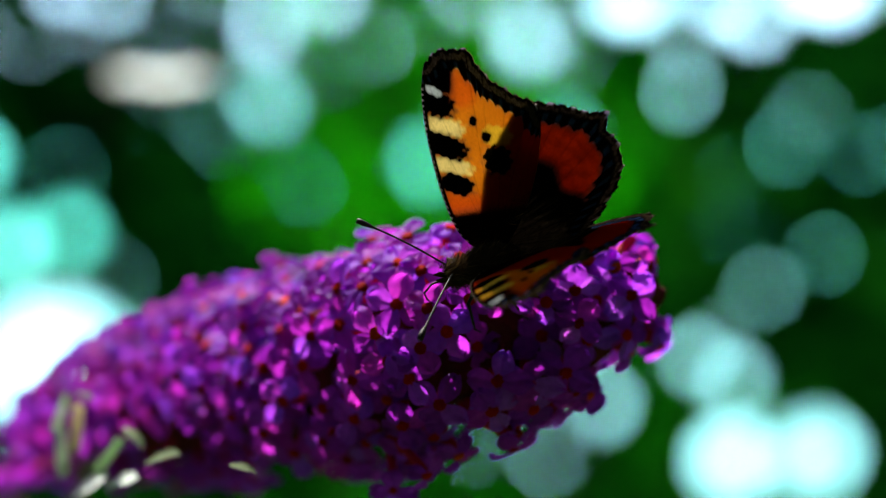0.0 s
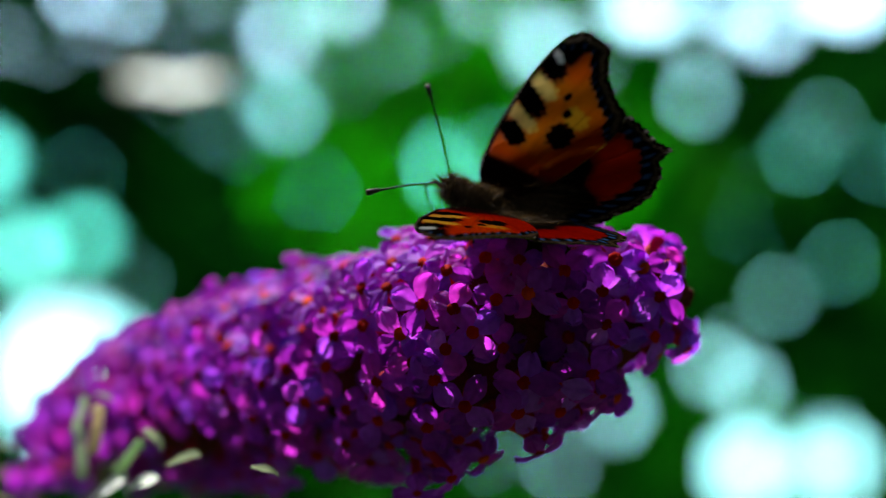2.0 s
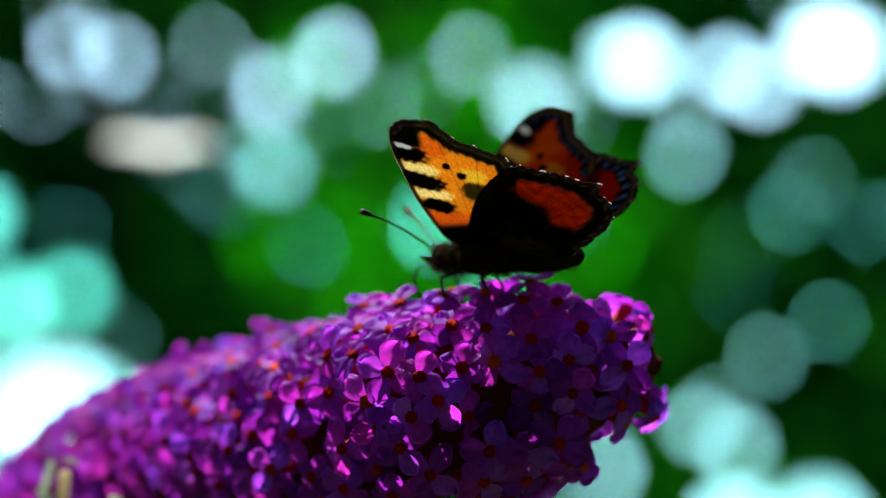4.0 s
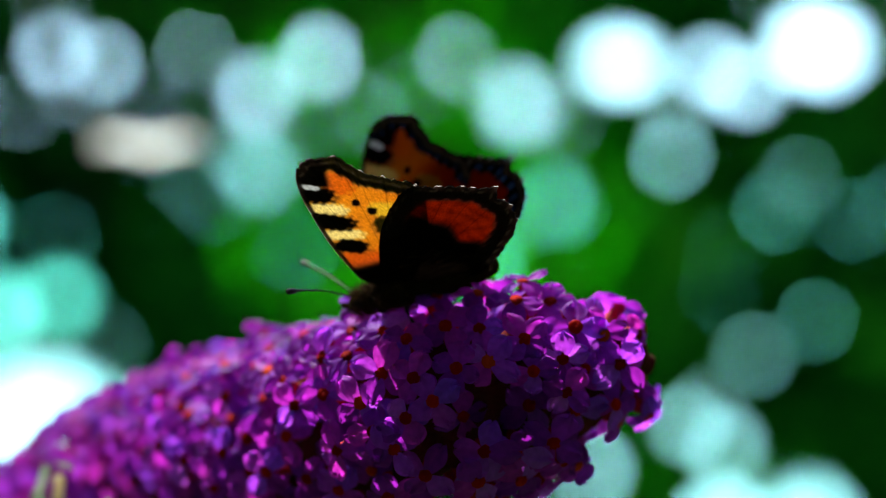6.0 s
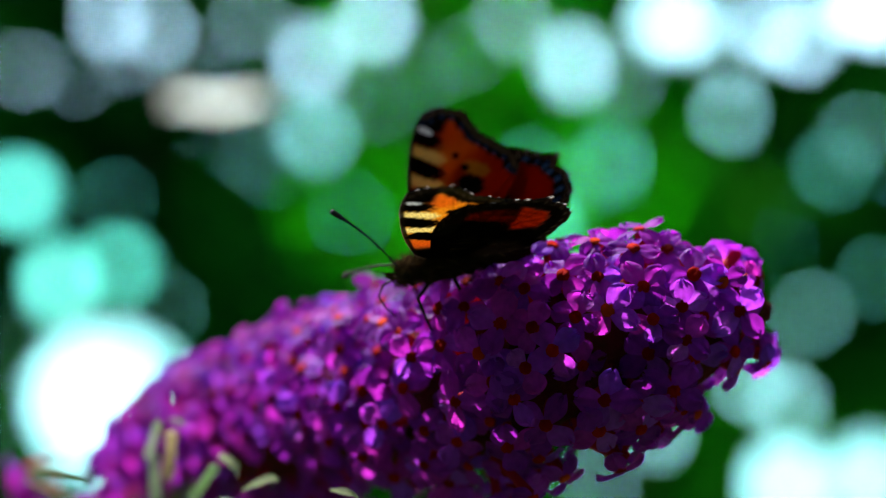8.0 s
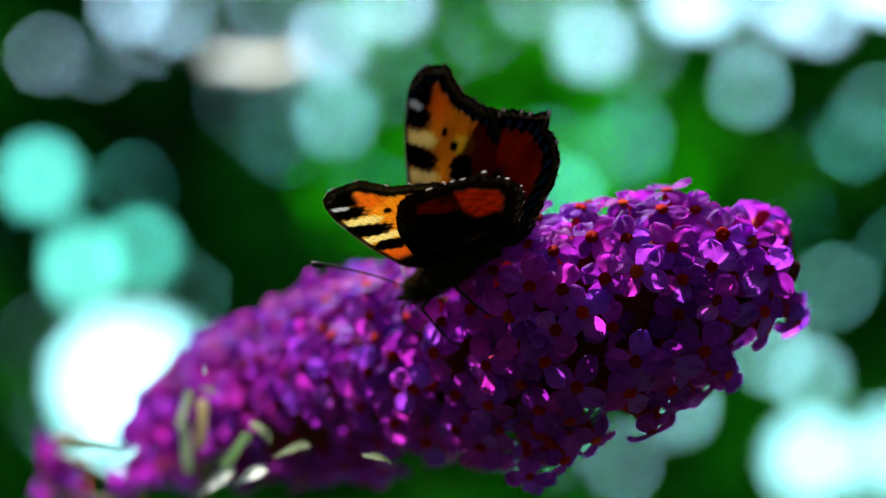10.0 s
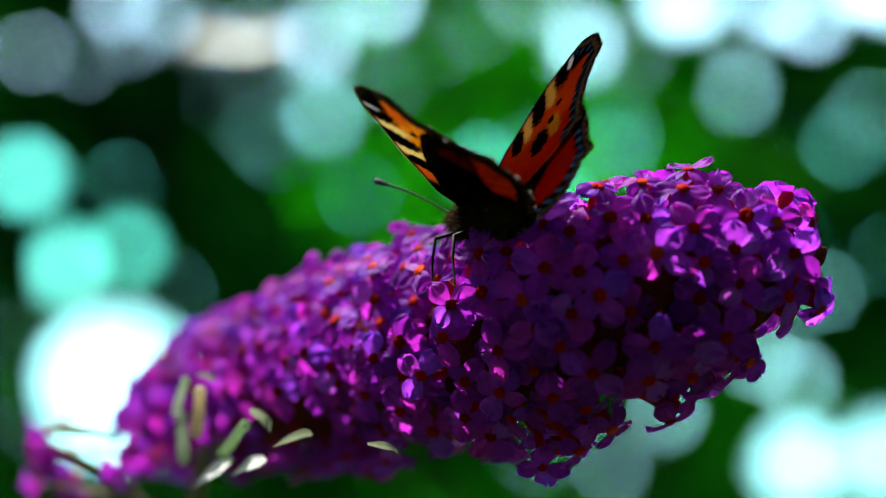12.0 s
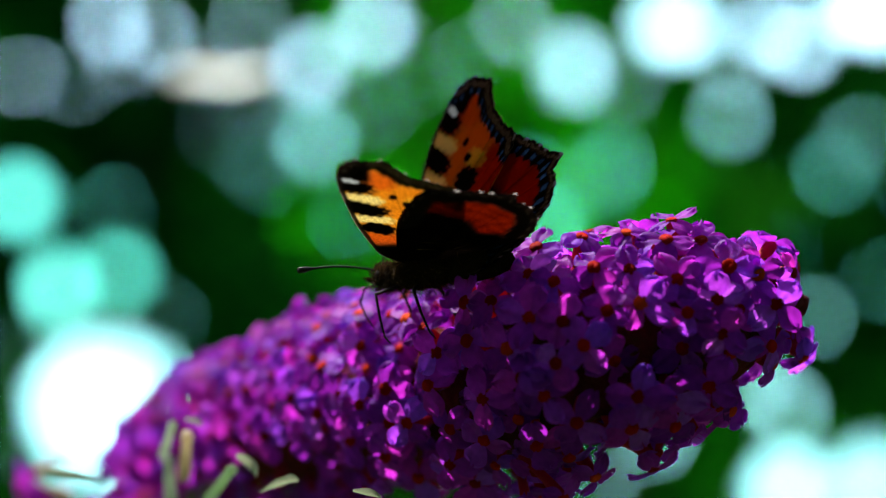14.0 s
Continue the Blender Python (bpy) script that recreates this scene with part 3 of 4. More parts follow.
def smooth_line(pts, per):
    out = []
    n = len(pts)
    for i in range(n - 1):
        p0, p1, p2, p3 = [np.array(pts[min(max(k, 0), n - 1)]) for k in (i - 1, i, i + 1, i + 2)]
        for j in range(per):
            t = j / per
            out.append(0.5 * (2 * p1 + (p2 - p0) * t + (2 * p0 - 5 * p1 + 4 * p2 - p3) * t * t + (3 * p1 - p0 - 3 * p2 + p3) * t ** 3))
    out.append(np.array(pts[-1]))
    return np.array(out)


def step(a, b, x):
    t = np.clip((x - a) / (b - a), 0, 1)
    return t * t * (3 - 2 * t)


def blot(u, v, cu, cv, ru, rv, turn=0.0, soft=0.22):
    c, s = math.cos(turn), math.sin(turn)
    du, dv = u - cu, v - cv
    a, b = (du * c + dv * s) / ru, (-du * s + dv * c) / rv
    w = 0.10 * np.sin(u * 5.1 + v * 3.7) + 0.08 * np.sin(u * 2.3 - v * 6.1)
    return 1 - step(1 - soft, 1 + soft, (np.abs(a) ** 2.6 + np.abs(b) ** 2.6) ** (1 / 2.6) + w)


ORANGE, YELLOW, BLACK, RED = (0.20, 0.005, 0.00003), (0.34, 0.15, 0.006), (0.002, 0.0014, 0.001), (0.12, 0.0005, 0.00001)
FRINGE = (0.20, 0.16, 0.12)
BROWN, WHITE, BLUE = (0.036, 0.022, 0.012), (0.45, 0.48, 0.46), (0.02, 0.05, 0.12)


def over(c, colour, a):
    return c * (1 - a[:, None]) + np.array(colour) * a[:, None]


def costal(u, v):
    """How far behind the front edge of the forewing."""
    return np.interp(v, (0, 1.6, 4.2, 8.5, 13, 17, 20.3, 25), (2, 4, 5.4, 6.9, 8, 8.7, 8.9, 8.0)) - u


def fore_marks(c, u, v, pale, dark):
    """The yellow and black patches that show on both faces of the forewing."""
    c = over(c, pale, blot(u, v, 6.2, 15.2, 2.6, 1.15, 0.12))
    c = over(c, pale, blot(u, v, 5.0, 10.4, 2.5, 1.05, 0.12))
    c = over(c, dark, blot(u, v, 5.9, 12.8, 3.0, 1.55, 0.25))
    c = over(c, dark, blot(u, v, 4.4, 8.1, 2.2, 1.3, 0.2))
    c = over(c, dark, blot(u, v, 7.2, 18.1, 2.6, 1.6, 0.35))
    c = over(c, dark, step(18.8, 19.8, v) * step(4.4, 5.6, u))
    c = over(c, WHITE, blot(u, v, 7.5, 19.6, 1.2, 0.5, 0.4) * 0.95)
    c = over(c, dark, blot(u, v, 2.4, 16.2, 0.5, 0.6))
    return over(c, dark, blot(u, v, 0.7, 14.4, 0.6, 0.65))


def fore_pattern(u, v, rim, arc):
    n = len(u)
    c = np.tile(np.array(ORANGE), (n, 1))
    c = over(c, RED, step(10, 4, v) * 0.9)
    c = over(c, RED, step(1.0, -5, u) * 0.6)
    c = over(c, YELLOW, blot(u, v, -0.7, 14.6, 1.7, 1.2) * 0.45)
    c = fore_marks(c, u, v, YELLOW, BLACK)
    c = over(c, BLACK, blot(u, v, -0.7, 11.6, 1.8, 1.9))
    c = over(c, BLACK, step(6.4, 4.4, v + 0.25 * u) * 0.97)
    edge_front = costal(u, v)
    c = over(c, BLACK, step(0.75, 0.45, edge_front) * 0.95)
    c = over(c, FRINGE, step(0.30, 0.15, edge_front) * step(0.2, 0.8, np.sin(v * 9)) * 0.5)
    wave = 0.5 * np.abs(np.sin(arc * 2.0))
    c = over(c, BLACK, step(2.9, 2.4, rim + wave))
    c = over(c, BLUE, step(0.45, 0.25, np.abs(rim - 1.75)) * step(0.80, 0.95, np.abs(np.sin(arc * 2.0))) * 0.7)
    c = over(c, BROWN, step(0.5, 0.3, np.abs(rim - 0.8)) * 0.9)
    c = over(c, FRINGE, step(0.30, 0.15, rim) * step(0.5, 1.2, np.sin(arc * 4.4) + 0.8 * np.sin(arc * 1.7)) * 0.4)
    return c


def hind_pattern(u, v, rim, arc):
    n = len(u)
    c = np.tile(np.array(RED), (n, 1))
    r = np.hypot(u, v)
    turn = np.arctan2(v, -u)
    c = over(c, ORANGE, step(0, -4, u) * step(13, 16, r) * 0.25)
    base = step(13.8, 12.2, r + 0.6 * np.sin(turn * 9) + 0.4 * np.sin(turn * 17))
    c = over(c, BLACK, base)
    c = over(c, (0.075, 0.042, 0.018), step(11.5, 7.0, r) * step(0.1, 0.9, np.sin(turn * 46 + 0.7 * r)) * 0.7)
    c = over(c, (0.05, 0.03, 0.014), step(6.0, 4.0, v) * 0.9)
    wave = 0.5 * np.abs(np.sin(arc * 1.7))
    c = over(c, BLACK, step(3.0, 2.5, rim + wave))
    c = over(c, BLUE, step(0.55, 0.3, np.abs(rim - 1.6)) * step(0.72, 0.92, np.abs(np.sin(arc * 1.7))))
    c = over(c, BROWN, step(0.4, 0.2, np.abs(rim - 0.6)) * 0.8)
    c = over(c, FRINGE, step(0.40, 0.2, rim) * step(0.5, 1.2, np.sin(arc * 4.4) + 0.8 * np.sin(arc * 1.7)) * 0.45)
    return c


def under_fore(u, v, rim, arc):
    c = np.tile(np.array((0.80, 0.66, 0.07)), (len(u), 1))
    c = over(c, (0.74, 0.36, 0.05), np.maximum(blot(u, v, 4.2, 20.0, 2.2, 2.2), step(7.8, 6.4, v)))
    c = fore_marks(c, u, v, (0.88, 0.86, 0.62), (0.03, 0.022, 0.016))
    c = over(c, (0.05, 0.035, 0.025), step(0.75, 0.45, costal(u, v)) * 0.9)
    c = over(c, (0.05, 0.035, 0.025), step(2.8, 2.0, rim + 0.4 * np.abs(np.sin(arc * 2.0))) * 0.92)
    c = over(c, FRINGE, step(0.25, 0.12, np.abs(rim - 0.9)) * step(-0.3, 0.5, np.sin(arc * 3.1) + 0.6 * np.sin(arc * 1.3)) * 0.5)
    return over(c, (0.02, 0.014, 0.01), step(6.2, 4.2, v + 0.25 * u))


def under_hind(u, v, rim, arc):
    r = np.hypot(u, v)
    mottle = 0.75 + 0.25 * np.sin(1.9 * u + 1.3 * np.sin(1.1 * v)) * np.sin(2.3 * v + 1.7 * np.sin(0.9 * u))
    c = np.array((0.18, 0.026, 0.003)) * mottle[:, None]
    c = over(c, (0.012, 0.008, 0.006), step(14.4, 13.0, r + 0.6 * np.sin(np.arctan2(v, -u) * 9) + 0.5 * np.sin(np.arctan2(v, -u) * 17)))
    c = over(c, (0.04, 0.03, 0.025), step(3.0, 2.2, rim) * 0.9)
    c = over(c, FRINGE, step(0.25, 0.12, np.abs(rim - 0.7)) * step(-0.3, 0.5, np.sin(arc * 3.1)) * 0.5)
    return over(c, (0.012, 0.008, 0.006), step(6.5, 4.0, v))


def wing_mesh(name, outline, side, pattern, first, last, mat, lift):
    """A fan from the hinge to the outline; first and last: where along the outline the scalloped outer margin runs."""
    per = 14
    line = smooth_line(outline, per)
    n = len(line)
    arc = np.concatenate([[0], np.cumsum(np.hypot(*np.diff(line, axis=0).T))])
    i0, i1 = first * per, last * per
    margin = (np.arange(n) > i0) & (np.arange(n) < i1)
    away = line / (np.linalg.norm(line, axis=1)[:, None] + 1e-9)
    line = line + away * np.where(margin, 0.15 * np.sin(arc * 4.4) + 0.10 * np.sin(arc * 9.1) + 0.12 * np.sin(arc * 1.9), 0.0)[:, None]
    rows = 74
    base = np.array([-0.6, 0.3])
    ks = np.linspace(0.0, 1.0, rows) ** 0.85
    P = base + ks[:, None, None] * (line - base)[None]
    u, v = P[..., 0].ravel(), P[..., 1].ravel()
    outer = line[i0:i1]
    rim = np.full(len(u), 99.0)
    for q in outer[::2]:
        rim = np.minimum(rim, np.hypot(u - q[0], v - q[1]))
    col = pattern(u, v, rim, np.tile(arc, rows))
    # veins and single scales
    j = np.tile(np.arange(n), rows)
    kk = np.repeat(ks, n)
    vein = np.zeros(len(u))
    for k in np.linspace(i0 * 0.75, i1, 8):
        vein = np.maximum(vein, np.exp(-((j - k) * kk / 0.55) ** 2) * (kk > 0.25))
    col = col * (1 - 0.35 * vein[:, None])
    rng = np.random.default_rng(4)
    col = col * rng.uniform(0.78, 1.15, len(u))[:, None]
    z = lift + 0.5 * np.sin(v / 24 * 2.2) + 0.05 * vein * kk + 0.06 * np.sin(u * 0.9 + v * 0.5)
    V = np.c_[u * MM, side * v * MM, z * MM]
    a = (np.arange(rows - 1)[:, None] * n + np.arange(n - 1)[None]).ravel()
    F = np.concatenate([np.c_[a, a + 1, a + n], np.c_[a + 1, a + n + 1, a + n]])
    if side < 0:
        F = F[:, ::-1]
    me = quick_mesh(name, V, F, mat)
    att = me.color_attributes.new("scales", "FLOAT_COLOR", "POINT")
    if len(att.data) == len(col):
        att.data.foreach_set("color", np.c_[np.clip(col, 0, 1), np.ones(len(col))].astype(np.float32).ravel())
    me.polygons.foreach_set("use_smooth", [True] * len(me.polygons))
    return me


def wing_colour(nt):
    a = nt.nodes.new("ShaderNodeVertexColor")
    a.layer_name = "scales"
    n = ramp(nt, noise_tex(nt, 2600, 3), [(0.3, (0.8, 0.8, 0.8)), (0.7, (1.1, 1.1, 1.1))])
    return mix_col(nt, 1.0, a.outputs["Color"], n, "MULTIPLY")


WING = material("wing_scales", wing_colour, 0.7, 0.43, (2500, 0.3, 0.0002), 0, wing_glow)
UNDER = material("wing_underside", wing_colour, 0.75, 0.86, (2500, 0.3, 0.0002), 0)
FUR = material("dark_fur", lambda nt: mix_col(nt, noise_tex(nt, 800), (0.008, 0.005, 0.003), (0.035, 0.02, 0.008)), 0.85, 0.0, (3000, 0.6, 0.0003), 0)
HAIR = material("brown_hair", lambda nt: by_island(nt, [(0, (0.008, 0.005, 0.003)), (0.6, (0.035, 0.02, 0.008)), (0.85, (0.05, 0.028, 0.009)), (1, (0.20, 0.12, 0.04))]), 0.7, 0.3, None, 0.05)
CHITIN = material("chitin", lambda nt: mix_col(nt, noise_tex(nt, 2000), (0.005, 0.004, 0.003), (0.018, 0.012, 0.009)), 0.55, 0.0, None, 0.12)


def hairs(name, spots, length, rng):
    V, F = [], []
    for p, d in spots:
        d = (Vector(d) + Vector([rng.gauss(0, 0.35) for _ in range(3)])).normalized()
        s = d.orthogonal().normalized() * 0.035 * MM
        s.rotate(Matrix.Rotation(rng.uniform(0, 6.28), 3, d))
        l = length * rng.uniform(0.5, 1.2)
        i = len(V)
        V += [p - s, p + s, p + d * l + Vector((-0.2 * l, 0, -0.1 * l))]
        F.append((i, i + 1, i + 2))
    return mesh_of(name, V, F, HAIR)


def ellipsoid_rows(rows, sides=18):
    return [((x * MM, 0, z * MM), r * MM) for x, z, r in rows]


def butterfly():
    b = new("butterfly")
    tagged(b, "small orange and black butterfly feeding on the purple flower", "butterfly")
    rng = random.Random(21)
    feelers = []
    # body
    thorax = [(-4.6, -0.1, 1.2), (-4.0, 0.0, 1.75), (-2.4, 0.2, 2.25), (0, 0.3, 2.45), (2.2, 0.2, 2.15), (3.8, 0.1, 1.5), (4.4, 0.0, 0.8)]
    rows = ellipsoid_rows(thorax)
    placed("thorax", tube("thorax", [r[0] for r in rows], [r[1] for r in rows], FUR, 18), b)
    abdomen = [(-13.2, 0.2, 0.4), (-12.7, 0.2, 1.1), (-11.2, 0.15, 1.6), (-9.0, 0.1, 1.95), (-7.0, 0.0, 2.05), (-5.2, 0.0, 1.85), (-4.0, 0.0, 1.4)]
    rows = ellipsoid_rows(abdomen)
    placed("abdomen", tube("abdomen", [r[0] for r in rows], [r[1] for r in rows], FUR, 16), b)
    head = [(3.9, 0.0, 0.7), (4.4, 0.0, 1.2), (5.2, 0.0, 1.4), (6.0, -0.1, 1.2), (6.5, -0.2, 0.6)]
    rows = ellipsoid_rows(head)
    hd = placed("head", tube("head", [r[0] for r in rows], [r[1] for r in rows], FUR, 16), b)
    for s in (1, -1):
        m = bpy.data.meshes.new("eye")
        bm = bmesh.new()
        bmesh.ops.create_uvsphere(bm, u_segments=14, v_segments=10, radius=0.75 * MM)
        bm.to_mesh(m)
        bm.free()
        m.materials.append(CHITIN)
        placed("eye", m, hd, pose(5.3 * MM, s * 0.85 * MM, 0.1 * MM), "dark round compound eye")
        palp = [(6.2 * MM, s * 0.3 * MM, -0.5 * MM), (7.1 * MM, s * 0.45 * MM, -0.2 * MM), (8.0 * MM, s * 0.4 * MM, 0.25 * MM)]
        placed("palp", tube("palp", palp, [0.35 * MM, 0.32 * MM, 0.06 * MM], FUR, 7), hd)
        pts, rad = [], []
        for i in range(19):
            t = i / 18
            pts.append(Vector((12.6 * t, 0, 0.5 * math.sin(t * math.pi))) * MM)
            rad.append((0.12 if t < 0.82 else 0.12 + 0.27 * math.sin((t - 0.82) / 0.18 * math.pi * 0.62)) * MM)
        feelers.append(placed("antenna", tube("antenna", pts, rad, CHITIN, 8), b, None, "thin black clubbed antenna"))
    spots = []
    for x, z, r in thorax[1:-1] + abdomen[2:-1] + head[1:-1]:
        for _ in range(420 if x > -4.2 else 160):
            a = rng.uniform(0, 2 * math.pi)
            d = Vector((-0.5, math.cos(a), math.sin(a)))
            spots.append((Vector(((x + rng.uniform(-1, 1)) * MM, r * 0.92 * math.cos(a) * MM, (z + r * 0.92 * math.sin(a)) * MM)), d))
    placed("fur", hairs("fur", spots, 1.7 * MM, rng), b, None, "short brown hairs over the body")
    # proboscis and legs
    pts = [Vector(p) * MM for p in ((6.3, 0, -0.7), (8.2, 0, -1.2), (9.0, 0, -2.8), (8.4, 0, -4.6), (7.2, 0, -6.4))]
    placed("proboscis", tube("proboscis", pts, [0.16 * MM, 0.14 * MM, 0.13 * MM, 0.12 * MM, 0.08 * MM], CHITIN, 7), b)
    for s in (1, -1):
        for x0, kx, fx in ((2.4, 4.6, 3.4), (-0.5, -0.8, -3.0)):
            pts = [Vector(p) * MM for p in ((x0, s * 1.2, -1.4), (kx, s * 3.4, -2.2), ((kx + fx) / 2, s * 4.0, -5.0), (fx, s * 4.2, -7.6), (fx - 0.9, s * 4.5, -8.4))]
            placed("leg", tube("leg", pts, [0.32 * MM, 0.24 * MM, 0.18 * MM, 0.13 * MM, 0.08 * MM], CHITIN, 7), b)
    wings = {}
    for s, key in ((1, "left"), (-1, "right")):
        wings[key] = (placed("forewing", wing_mesh("forewing", FORE, s, fore_pattern, 7, 16, WING, 0.25), b, None, "orange forewing with black and yellow blocks"),
                      placed("hindwing", wing_mesh("hindwing", HIND, s, hind_pattern, 2, 15, WING, 0.0), b, None, "red hindwing with black base and blue-spotted dark edge"))
        for wing, outline, pattern, span, low in ((wings[key][0], FORE, under_fore, (7, 16), 0.13), (wings[key][1], HIND, under_hind, (2, 15), -0.12)):
            placed("underside", wing_mesh("underside", outline, s, pattern, *span, UNDER, low), wing, None, "dark brown wing underside with a paler outer part")
        # long brown hairs over the base of the hindwing
        spots = []
        for _ in range(420):
            v, u = rng.uniform(1.0, 7.0), rng.uniform(-9.0, 0.0)
            spots.append((Vector((u * MM, s * v * MM, 0.25 * MM)), Vector((-0.9, s * 0.9, 0.25))))
        placed("hair_tuft", hairs("hair_tuft", spots, 2.6 * MM, rng), wings[key][1], None, "long brown hairs at the wing base")
    return b, wings, feelers


insect, wings, feelers = butterfly()


def flap(side, lift, twist, sweep):
    """Pose of a wing on the body: raised, twisted and swept by degrees."""
    return pose(0, side * 1.2 * MM, 1.0 * MM) @ pose(0, 0, 0, side * lift) @ pose(0, 0, 0, 0, -twist) @ pose(0, 0, 0, 0, 0, -side * sweep)


def feeler(side, spread, lift):
    """Pose of an antenna on the head: spread sideways and lifted by degrees."""
    return pose(5.9 * MM, side * 0.5 * MM, 0.9 * MM, 0, -lift, side * spread)


SWAY = [(0, -1.7, 0.4), (2, -3, -0.3), (3, -0.5, 1), (4, -1.8, -1), (7, -2.2, 1.3), (8, -4, 1.4), (8.7, -1.5, 1.5), (11, 1.8, 9.2), (12.5, -4.9, 8.4), (13, -6.4, 7.4), (14, -4.2, 9)]     # seconds, mm across, mm up


def motions():
    walk(insect, [
        (0, pose(0.00959, -0.01803, 1.24747, -55.0, 14.8, -162.7)),
        (0.5, pose(0.01030, -0.01759, 1.24764, -51.6, 12.4, -160.0)),
        (1, pose(0.00969, -0.01198, 1.25103, -64.9, 2.0, -167.9)),
        (1.5, pose(0.00641, -0.00746, 1.25235, -55.4, -18.3, 179.1)),
        (2, pose(0.00535, -0.00492, 1.25392, -47.1, -30.7, 162.1)),
        (2.5, pose(0.00623, -0.00427, 1.25230, -35.2, 2.7, 152.3)),
        (3, pose(0.00890, -0.00287, 1.26031, -27.7, -41.9, 141.0)),
        (3.5, pose(0.01133, -0.00285, 1.25751, 1.2, -17.4, 154.8)),
        (4, pose(0.00900, -0.00277, 1.25641, -8.4, 0.4, 165.5)),
        (6.5, pose(-0.00111, -0.00242, 1.25178, -24.0, 14.6, 167.4)),
        (7, pose(-0.00192, -0.00297, 1.25514, -16.0, -6.6, 171.9)),
        (7.5, pose(-0.00574, -0.00647, 1.24705, -29.6, 38.0, 179.6)),
        (8, pose(-0.00924, -0.00393, 1.24958, -31.4, 12.2, 188.3)),
        (8.5, pose(-0.01200, -0.00667, 1.24405, -17.6, 32.6, 190.0)),
        (11, pose(-0.01296, -0.00200, 1.24489, -16.4, 17.7, 141.3)),
        (11.5, pose(-0.01334, -0.00115, 1.25035, -16.5, -12.0, 143.5)),
        (12, pose(-0.01038, -0.00011, 1.24790, 4.6, 3.1, 116.2)),
        (12.5, pose(-0.00906, -0.00125, 1.24859, -0.1, 6.2, 99.7)),
        (13, pose(-0.01465, 0.00023, 1.25063, 12.2, -12.2, 143.1)),
        (13.5, pose(-0.01653, 0.00151, 1.24961, 3.2, -6.6, 153.4)),
        (14, pose(-0.01565, 0.00122, 1.24749, -0.0, 5.4, 151.5)),
    ])
    walk(wings["left"][0], [
        (0, flap(1, 51.7, -10.7, 0.7)),
        (0.5, flap(1, 46.3, -14.9, -0.8)),
        (1, flap(1, 40.4, -7.0, -7.4)),
        (1.5, flap(1, 41.6, -16.7, -10.9)),
        (2, flap(1, 38.2, -21.6, -24.7)),
        (2.5, flap(1, 52.0, 0.8, -14.3)),
        (3, flap(1, 45.7, -2.4, -18.8)),
        (3.5, flap(1, 38.4, 3.1, -9.8)),
        (4, flap(1, 43.4, 3.7, -4.7)),
        (6.5, flap(1, 62.0, 5.3, -12.9)),
        (7, flap(1, 46.8, -3.2, -19.3)),
        (7.5, flap(1, 45.0, -1.5, -14.8)),
        (8, flap(1, 50.5, 8.5, -7.4)),
        (8.5, flap(1, 38.0, 7.3, 4.5)),
        (11, flap(1, 39.2, 5.8, -30.0)),
        (11.5, flap(1, 38.1, -1.6, -28.7)),
        (12, flap(1, 31.9, 2.2, -41.2)),
        (12.5, flap(1, 42.4, -6.2, -42.5)),
        (13, flap(1, 24.9, 3.3, -32.4)),
        (13.5, flap(1, 31.3, 1.4, -28.5)),
        (14, flap(1, 25.5, -3.2, -29.2)),
    ])
    walk(wings["left"][1], [
        (0, flap(1, 50.7, -10.7, -3.4)),
        (0.5, flap(1, 45.3, -14.9, -2.2)),
        (1, flap(1, 39.4, -7.0, -11.3)),
        (1.5, flap(1, 40.7, -16.7, -19.6)),
        (2, flap(1, 37.2, -21.6, -34.2)),
        (2.5, flap(1, 50.9, 0.8, -6.0)),
        (3, flap(1, 44.7, -2.4, -18.8)),
        (3.5, flap(1, 37.5, 3.1, -22.4)),
        (4, flap(1, 42.4, 3.7, -16.8)),
        (6.5, flap(1, 61.0, 5.3, -17.1)),
        (7, flap(1, 45.8, -3.2, -16.9)),
        (7.5, flap(1, 43.9, -1.5, -10.4)),
        (8, flap(1, 49.5, 8.5, 4.0)),
        (8.5, flap(1, 37.1, 7.3, 6.7)),
        (11, flap(1, 38.2, 5.8, -28.4)),
        (11.5, flap(1, 37.3, -1.6, -32.5)),
        (12, flap(1, 30.9, 2.2, -35.3)),
        (12.5, flap(1, 41.4, -6.2, -38.8)),
        (13, flap(1, 24.0, 3.3, -25.4)),
        (13.5, flap(1, 30.4, 1.4, -25.1)),
        (14, flap(1, 24.4, -3.2, -26.9)),
    ])
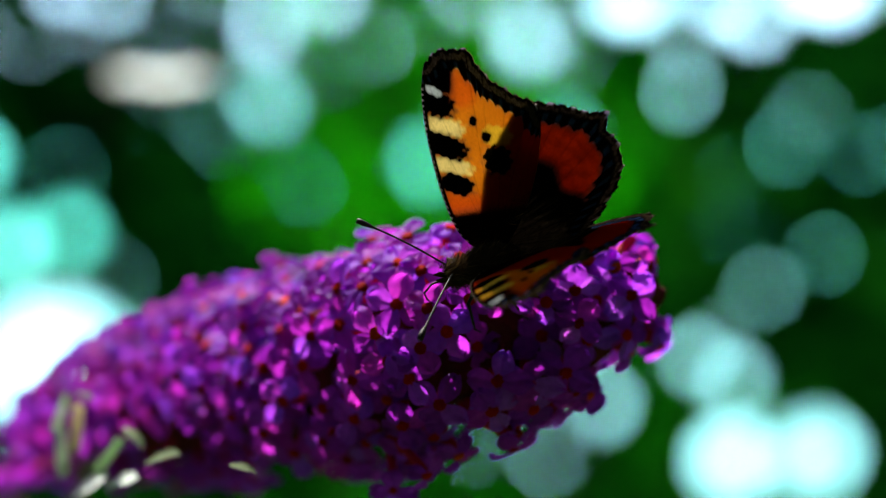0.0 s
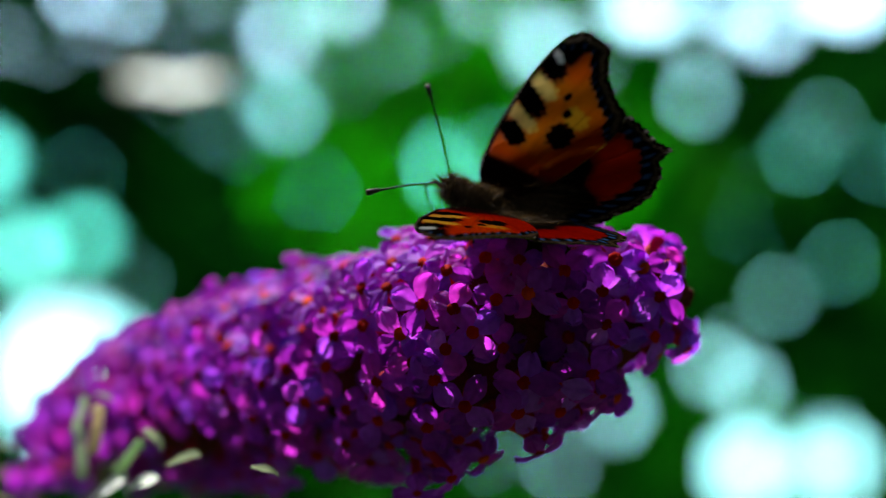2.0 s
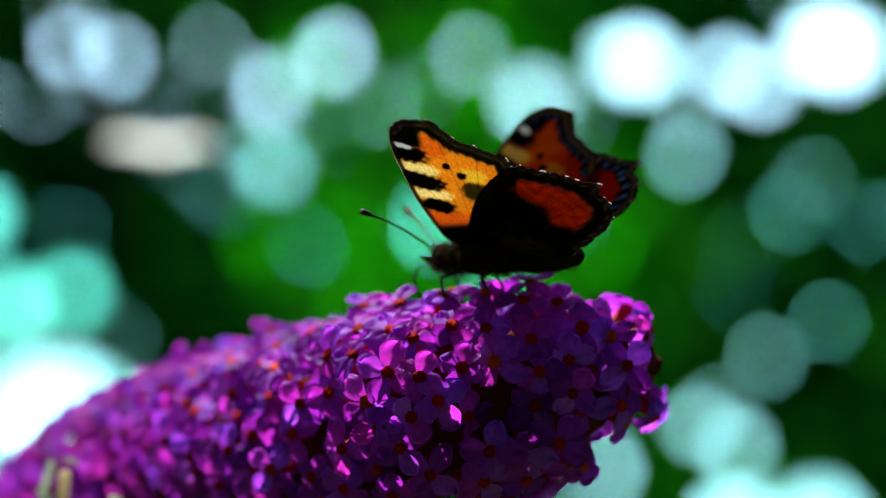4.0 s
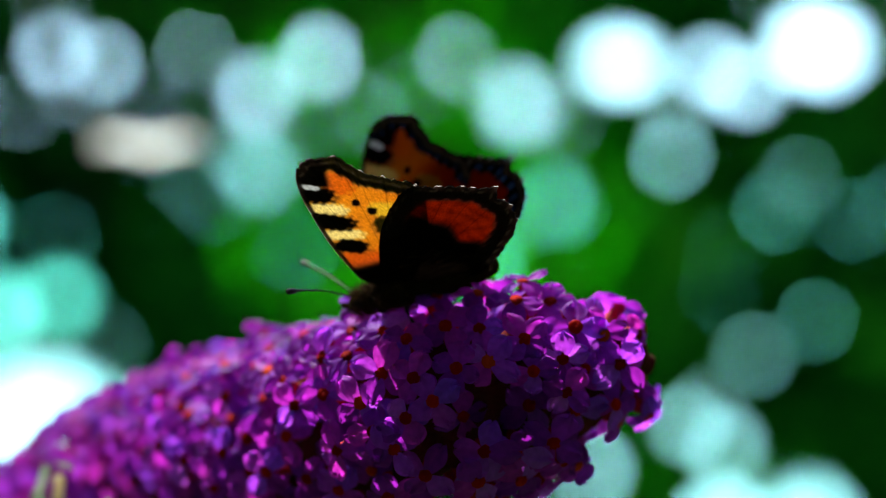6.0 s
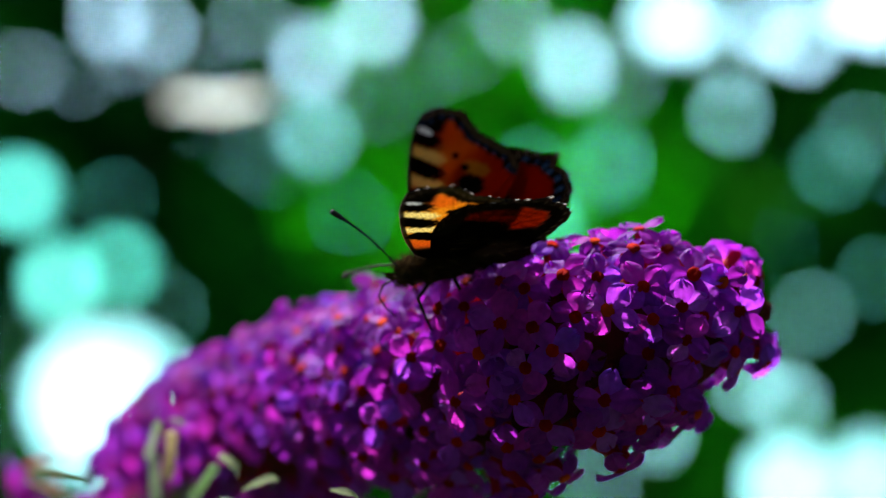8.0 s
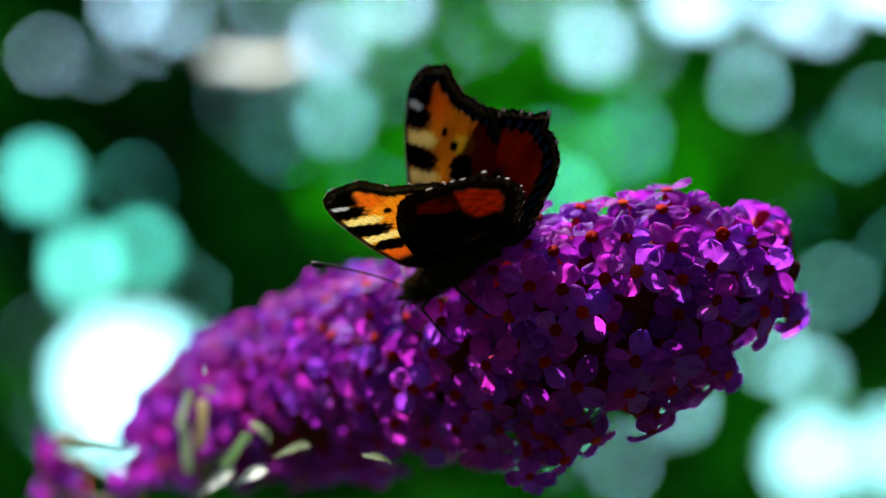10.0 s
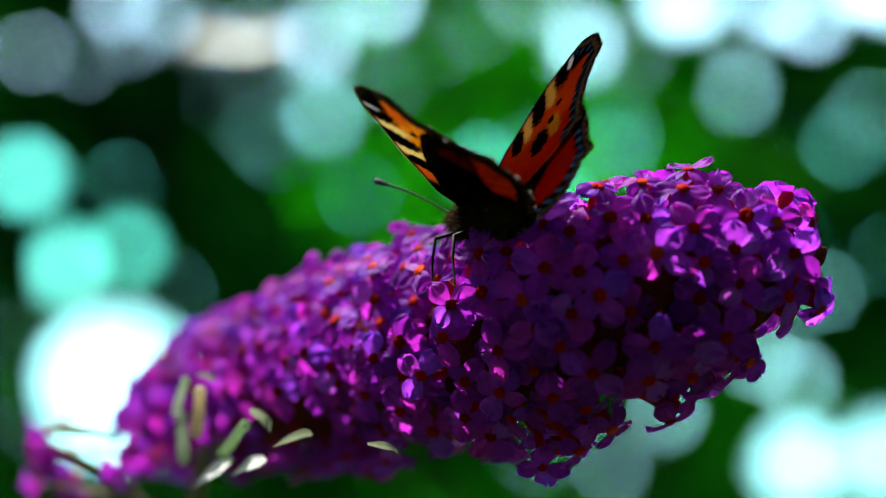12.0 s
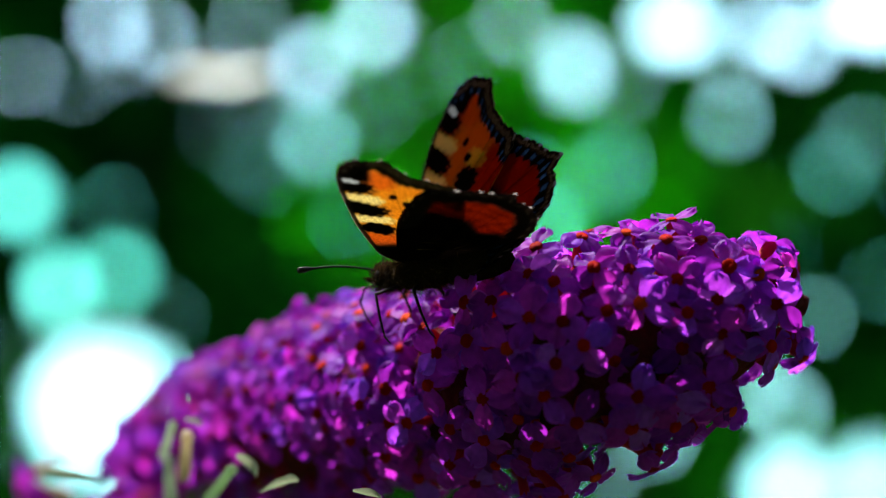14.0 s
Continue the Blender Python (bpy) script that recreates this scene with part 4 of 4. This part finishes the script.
    walk(wings["right"][0], [
        (0, flap(-1, 45.4, -36.2, -11.4)),
        (0.5, flap(-1, 50.5, -45.2, -7.8)),
        (1, flap(-1, 43.0, -35.9, -21.7)),
        (1.5, flap(-1, 47.4, -12.4, -13.3)),
        (2, flap(-1, 19.6, -8.3, -10.4)),
        (2.5, flap(-1, 50.8, -7.3, -27.8)),
        (3, flap(-1, 24.8, -7.9, -21.9)),
        (3.5, flap(-1, 52.1, -11.9, -31.4)),
        (4, flap(-1, 38.9, -4.1, -26.7)),
        (6.5, flap(-1, 33.1, 13.7, -18.0)),
        (7, flap(-1, 24.3, 9.6, -18.1)),
        (7.5, flap(-1, 50.1, 18.9, -24.9)),
        (8, flap(-1, 15.8, 5.5, -28.7)),
        (8.5, flap(-1, 39.5, 2.8, -32.0)),
        (11, flap(-1, 60.4, -11.2, -37.0)),
        (11.5, flap(-1, 42.7, -13.5, -41.5)),
        (12, flap(-1, 65.9, 0.5, -39.6)),
        (12.5, flap(-1, 78.1, 4.8, -48.7)),
        (13, flap(-1, 65.3, -13.8, -38.4)),
        (13.5, flap(-1, 60.2, -16.1, -29.2)),
        (14, flap(-1, 64.5, -11.8, -26.0)),
    ])
    walk(wings["right"][1], [
        (0, flap(-1, 44.5, -36.2, -15.4)),
        (0.5, flap(-1, 49.5, -45.2, -11.8)),
        (1, flap(-1, 42.0, -35.9, -24.2)),
        (1.5, flap(-1, 46.4, -12.4, -14.7)),
        (2, flap(-1, 18.6, -8.3, -9.8)),
        (2.5, flap(-1, 49.8, -7.3, -27.5)),
        (3, flap(-1, 23.8, -7.9, -23.0)),
        (3.5, flap(-1, 51.1, -11.9, -34.8)),
        (4, flap(-1, 37.8, -4.1, -19.9)),
        (6.5, flap(-1, 32.1, 13.7, -11.5)),
        (7, flap(-1, 23.3, 9.6, -10.3)),
        (7.5, flap(-1, 49.1, 18.9, -22.1)),
        (8, flap(-1, 14.9, 5.5, -21.6)),
        (8.5, flap(-1, 38.4, 2.8, -27.1)),
        (11, flap(-1, 59.5, -11.2, -34.2)),
        (11.5, flap(-1, 41.8, -13.5, -31.3)),
        (12, flap(-1, 64.9, 0.5, -39.6)),
        (12.5, flap(-1, 77.1, 4.8, -48.7)),
        (13, flap(-1, 64.4, -13.8, -31.0)),
        (13.5, flap(-1, 59.3, -16.1, -31.8)),
        (14, flap(-1, 63.7, -11.8, -30.3)),
    ])
    walk(feelers[0], [
        (0, feeler(1, 48.0, 14.6)),
        (0.5, feeler(1, 45.8, 14.9)),
        (1, feeler(1, 42.2, 15.2)),
        (1.5, feeler(1, 50.3, 20.2)),
        (2, feeler(1, 64.2, 21.1)),
        (2.5, feeler(1, 47.7, 12.6)),
        (3, feeler(1, 44.0, 5.6)),
        (3.5, feeler(1, 54.7, 10.9)),
        (4, feeler(1, 50.5, 28.3)),
        (6.5, feeler(1, 64.0, 30.8)),
        (7, feeler(1, 63.5, 27.7)),
        (7.5, feeler(1, 31.5, 41.4)),
        (8, feeler(1, -0.6, 55.1)),
        (8.5, feeler(1, 9.7, 53.3)),
        (11, feeler(1, 61.3, 44.2)),
        (11.5, feeler(1, 71.7, 42.4)),
        (12, feeler(1, 33.8, 21.9)),
        (12.5, feeler(1, 55.5, 18.2)),
        (13, feeler(1, 77.2, 14.6)),
        (13.5, feeler(1, 73.6, 8.6)),
        (14, feeler(1, 73.0, 2.2)),
    ])
    walk(feelers[1], [
        (0, feeler(-1, 44.0, 8.6)),
        (0.5, feeler(-1, 44.1, 4.4)),
        (1, feeler(-1, 54.7, 10.0)),
        (1.5, feeler(-1, 42.1, 20.0)),
        (2, feeler(-1, 37.7, 21.7)),
        (2.5, feeler(-1, 41.8, 19.3)),
        (3, feeler(-1, 46.0, 16.8)),
        (3.5, feeler(-1, 41.9, 11.2)),
        (4, feeler(-1, 56.0, 18.3)),
        (6.5, feeler(-1, 47.3, 11.4)),
        (7, feeler(-1, 42.8, 10.0)),
        (7.5, feeler(-1, 50.1, -9.0)),
        (8, feeler(-1, 57.4, -28.0)),
        (8.5, feeler(-1, 62.0, -17.1)),
        (11, feeler(-1, 84.9, 37.5)),
        (11.5, feeler(-1, 89.4, 48.4)),
        (12, feeler(-1, 89.4, 48.4)),
        (12.5, feeler(-1, 89.4, 48.4)),
        (13, feeler(-1, 89.4, 48.4)),
        (13.5, feeler(-1, 89.4, 48.4)),
        (14, feeler(-1, 89.4, 48.4)),
    ])
    # the shoot sways a little in the wind
    walk(shoot, [(t, pose(x * MM, 0, z * MM)) for t, x, z in SWAY])


motions()
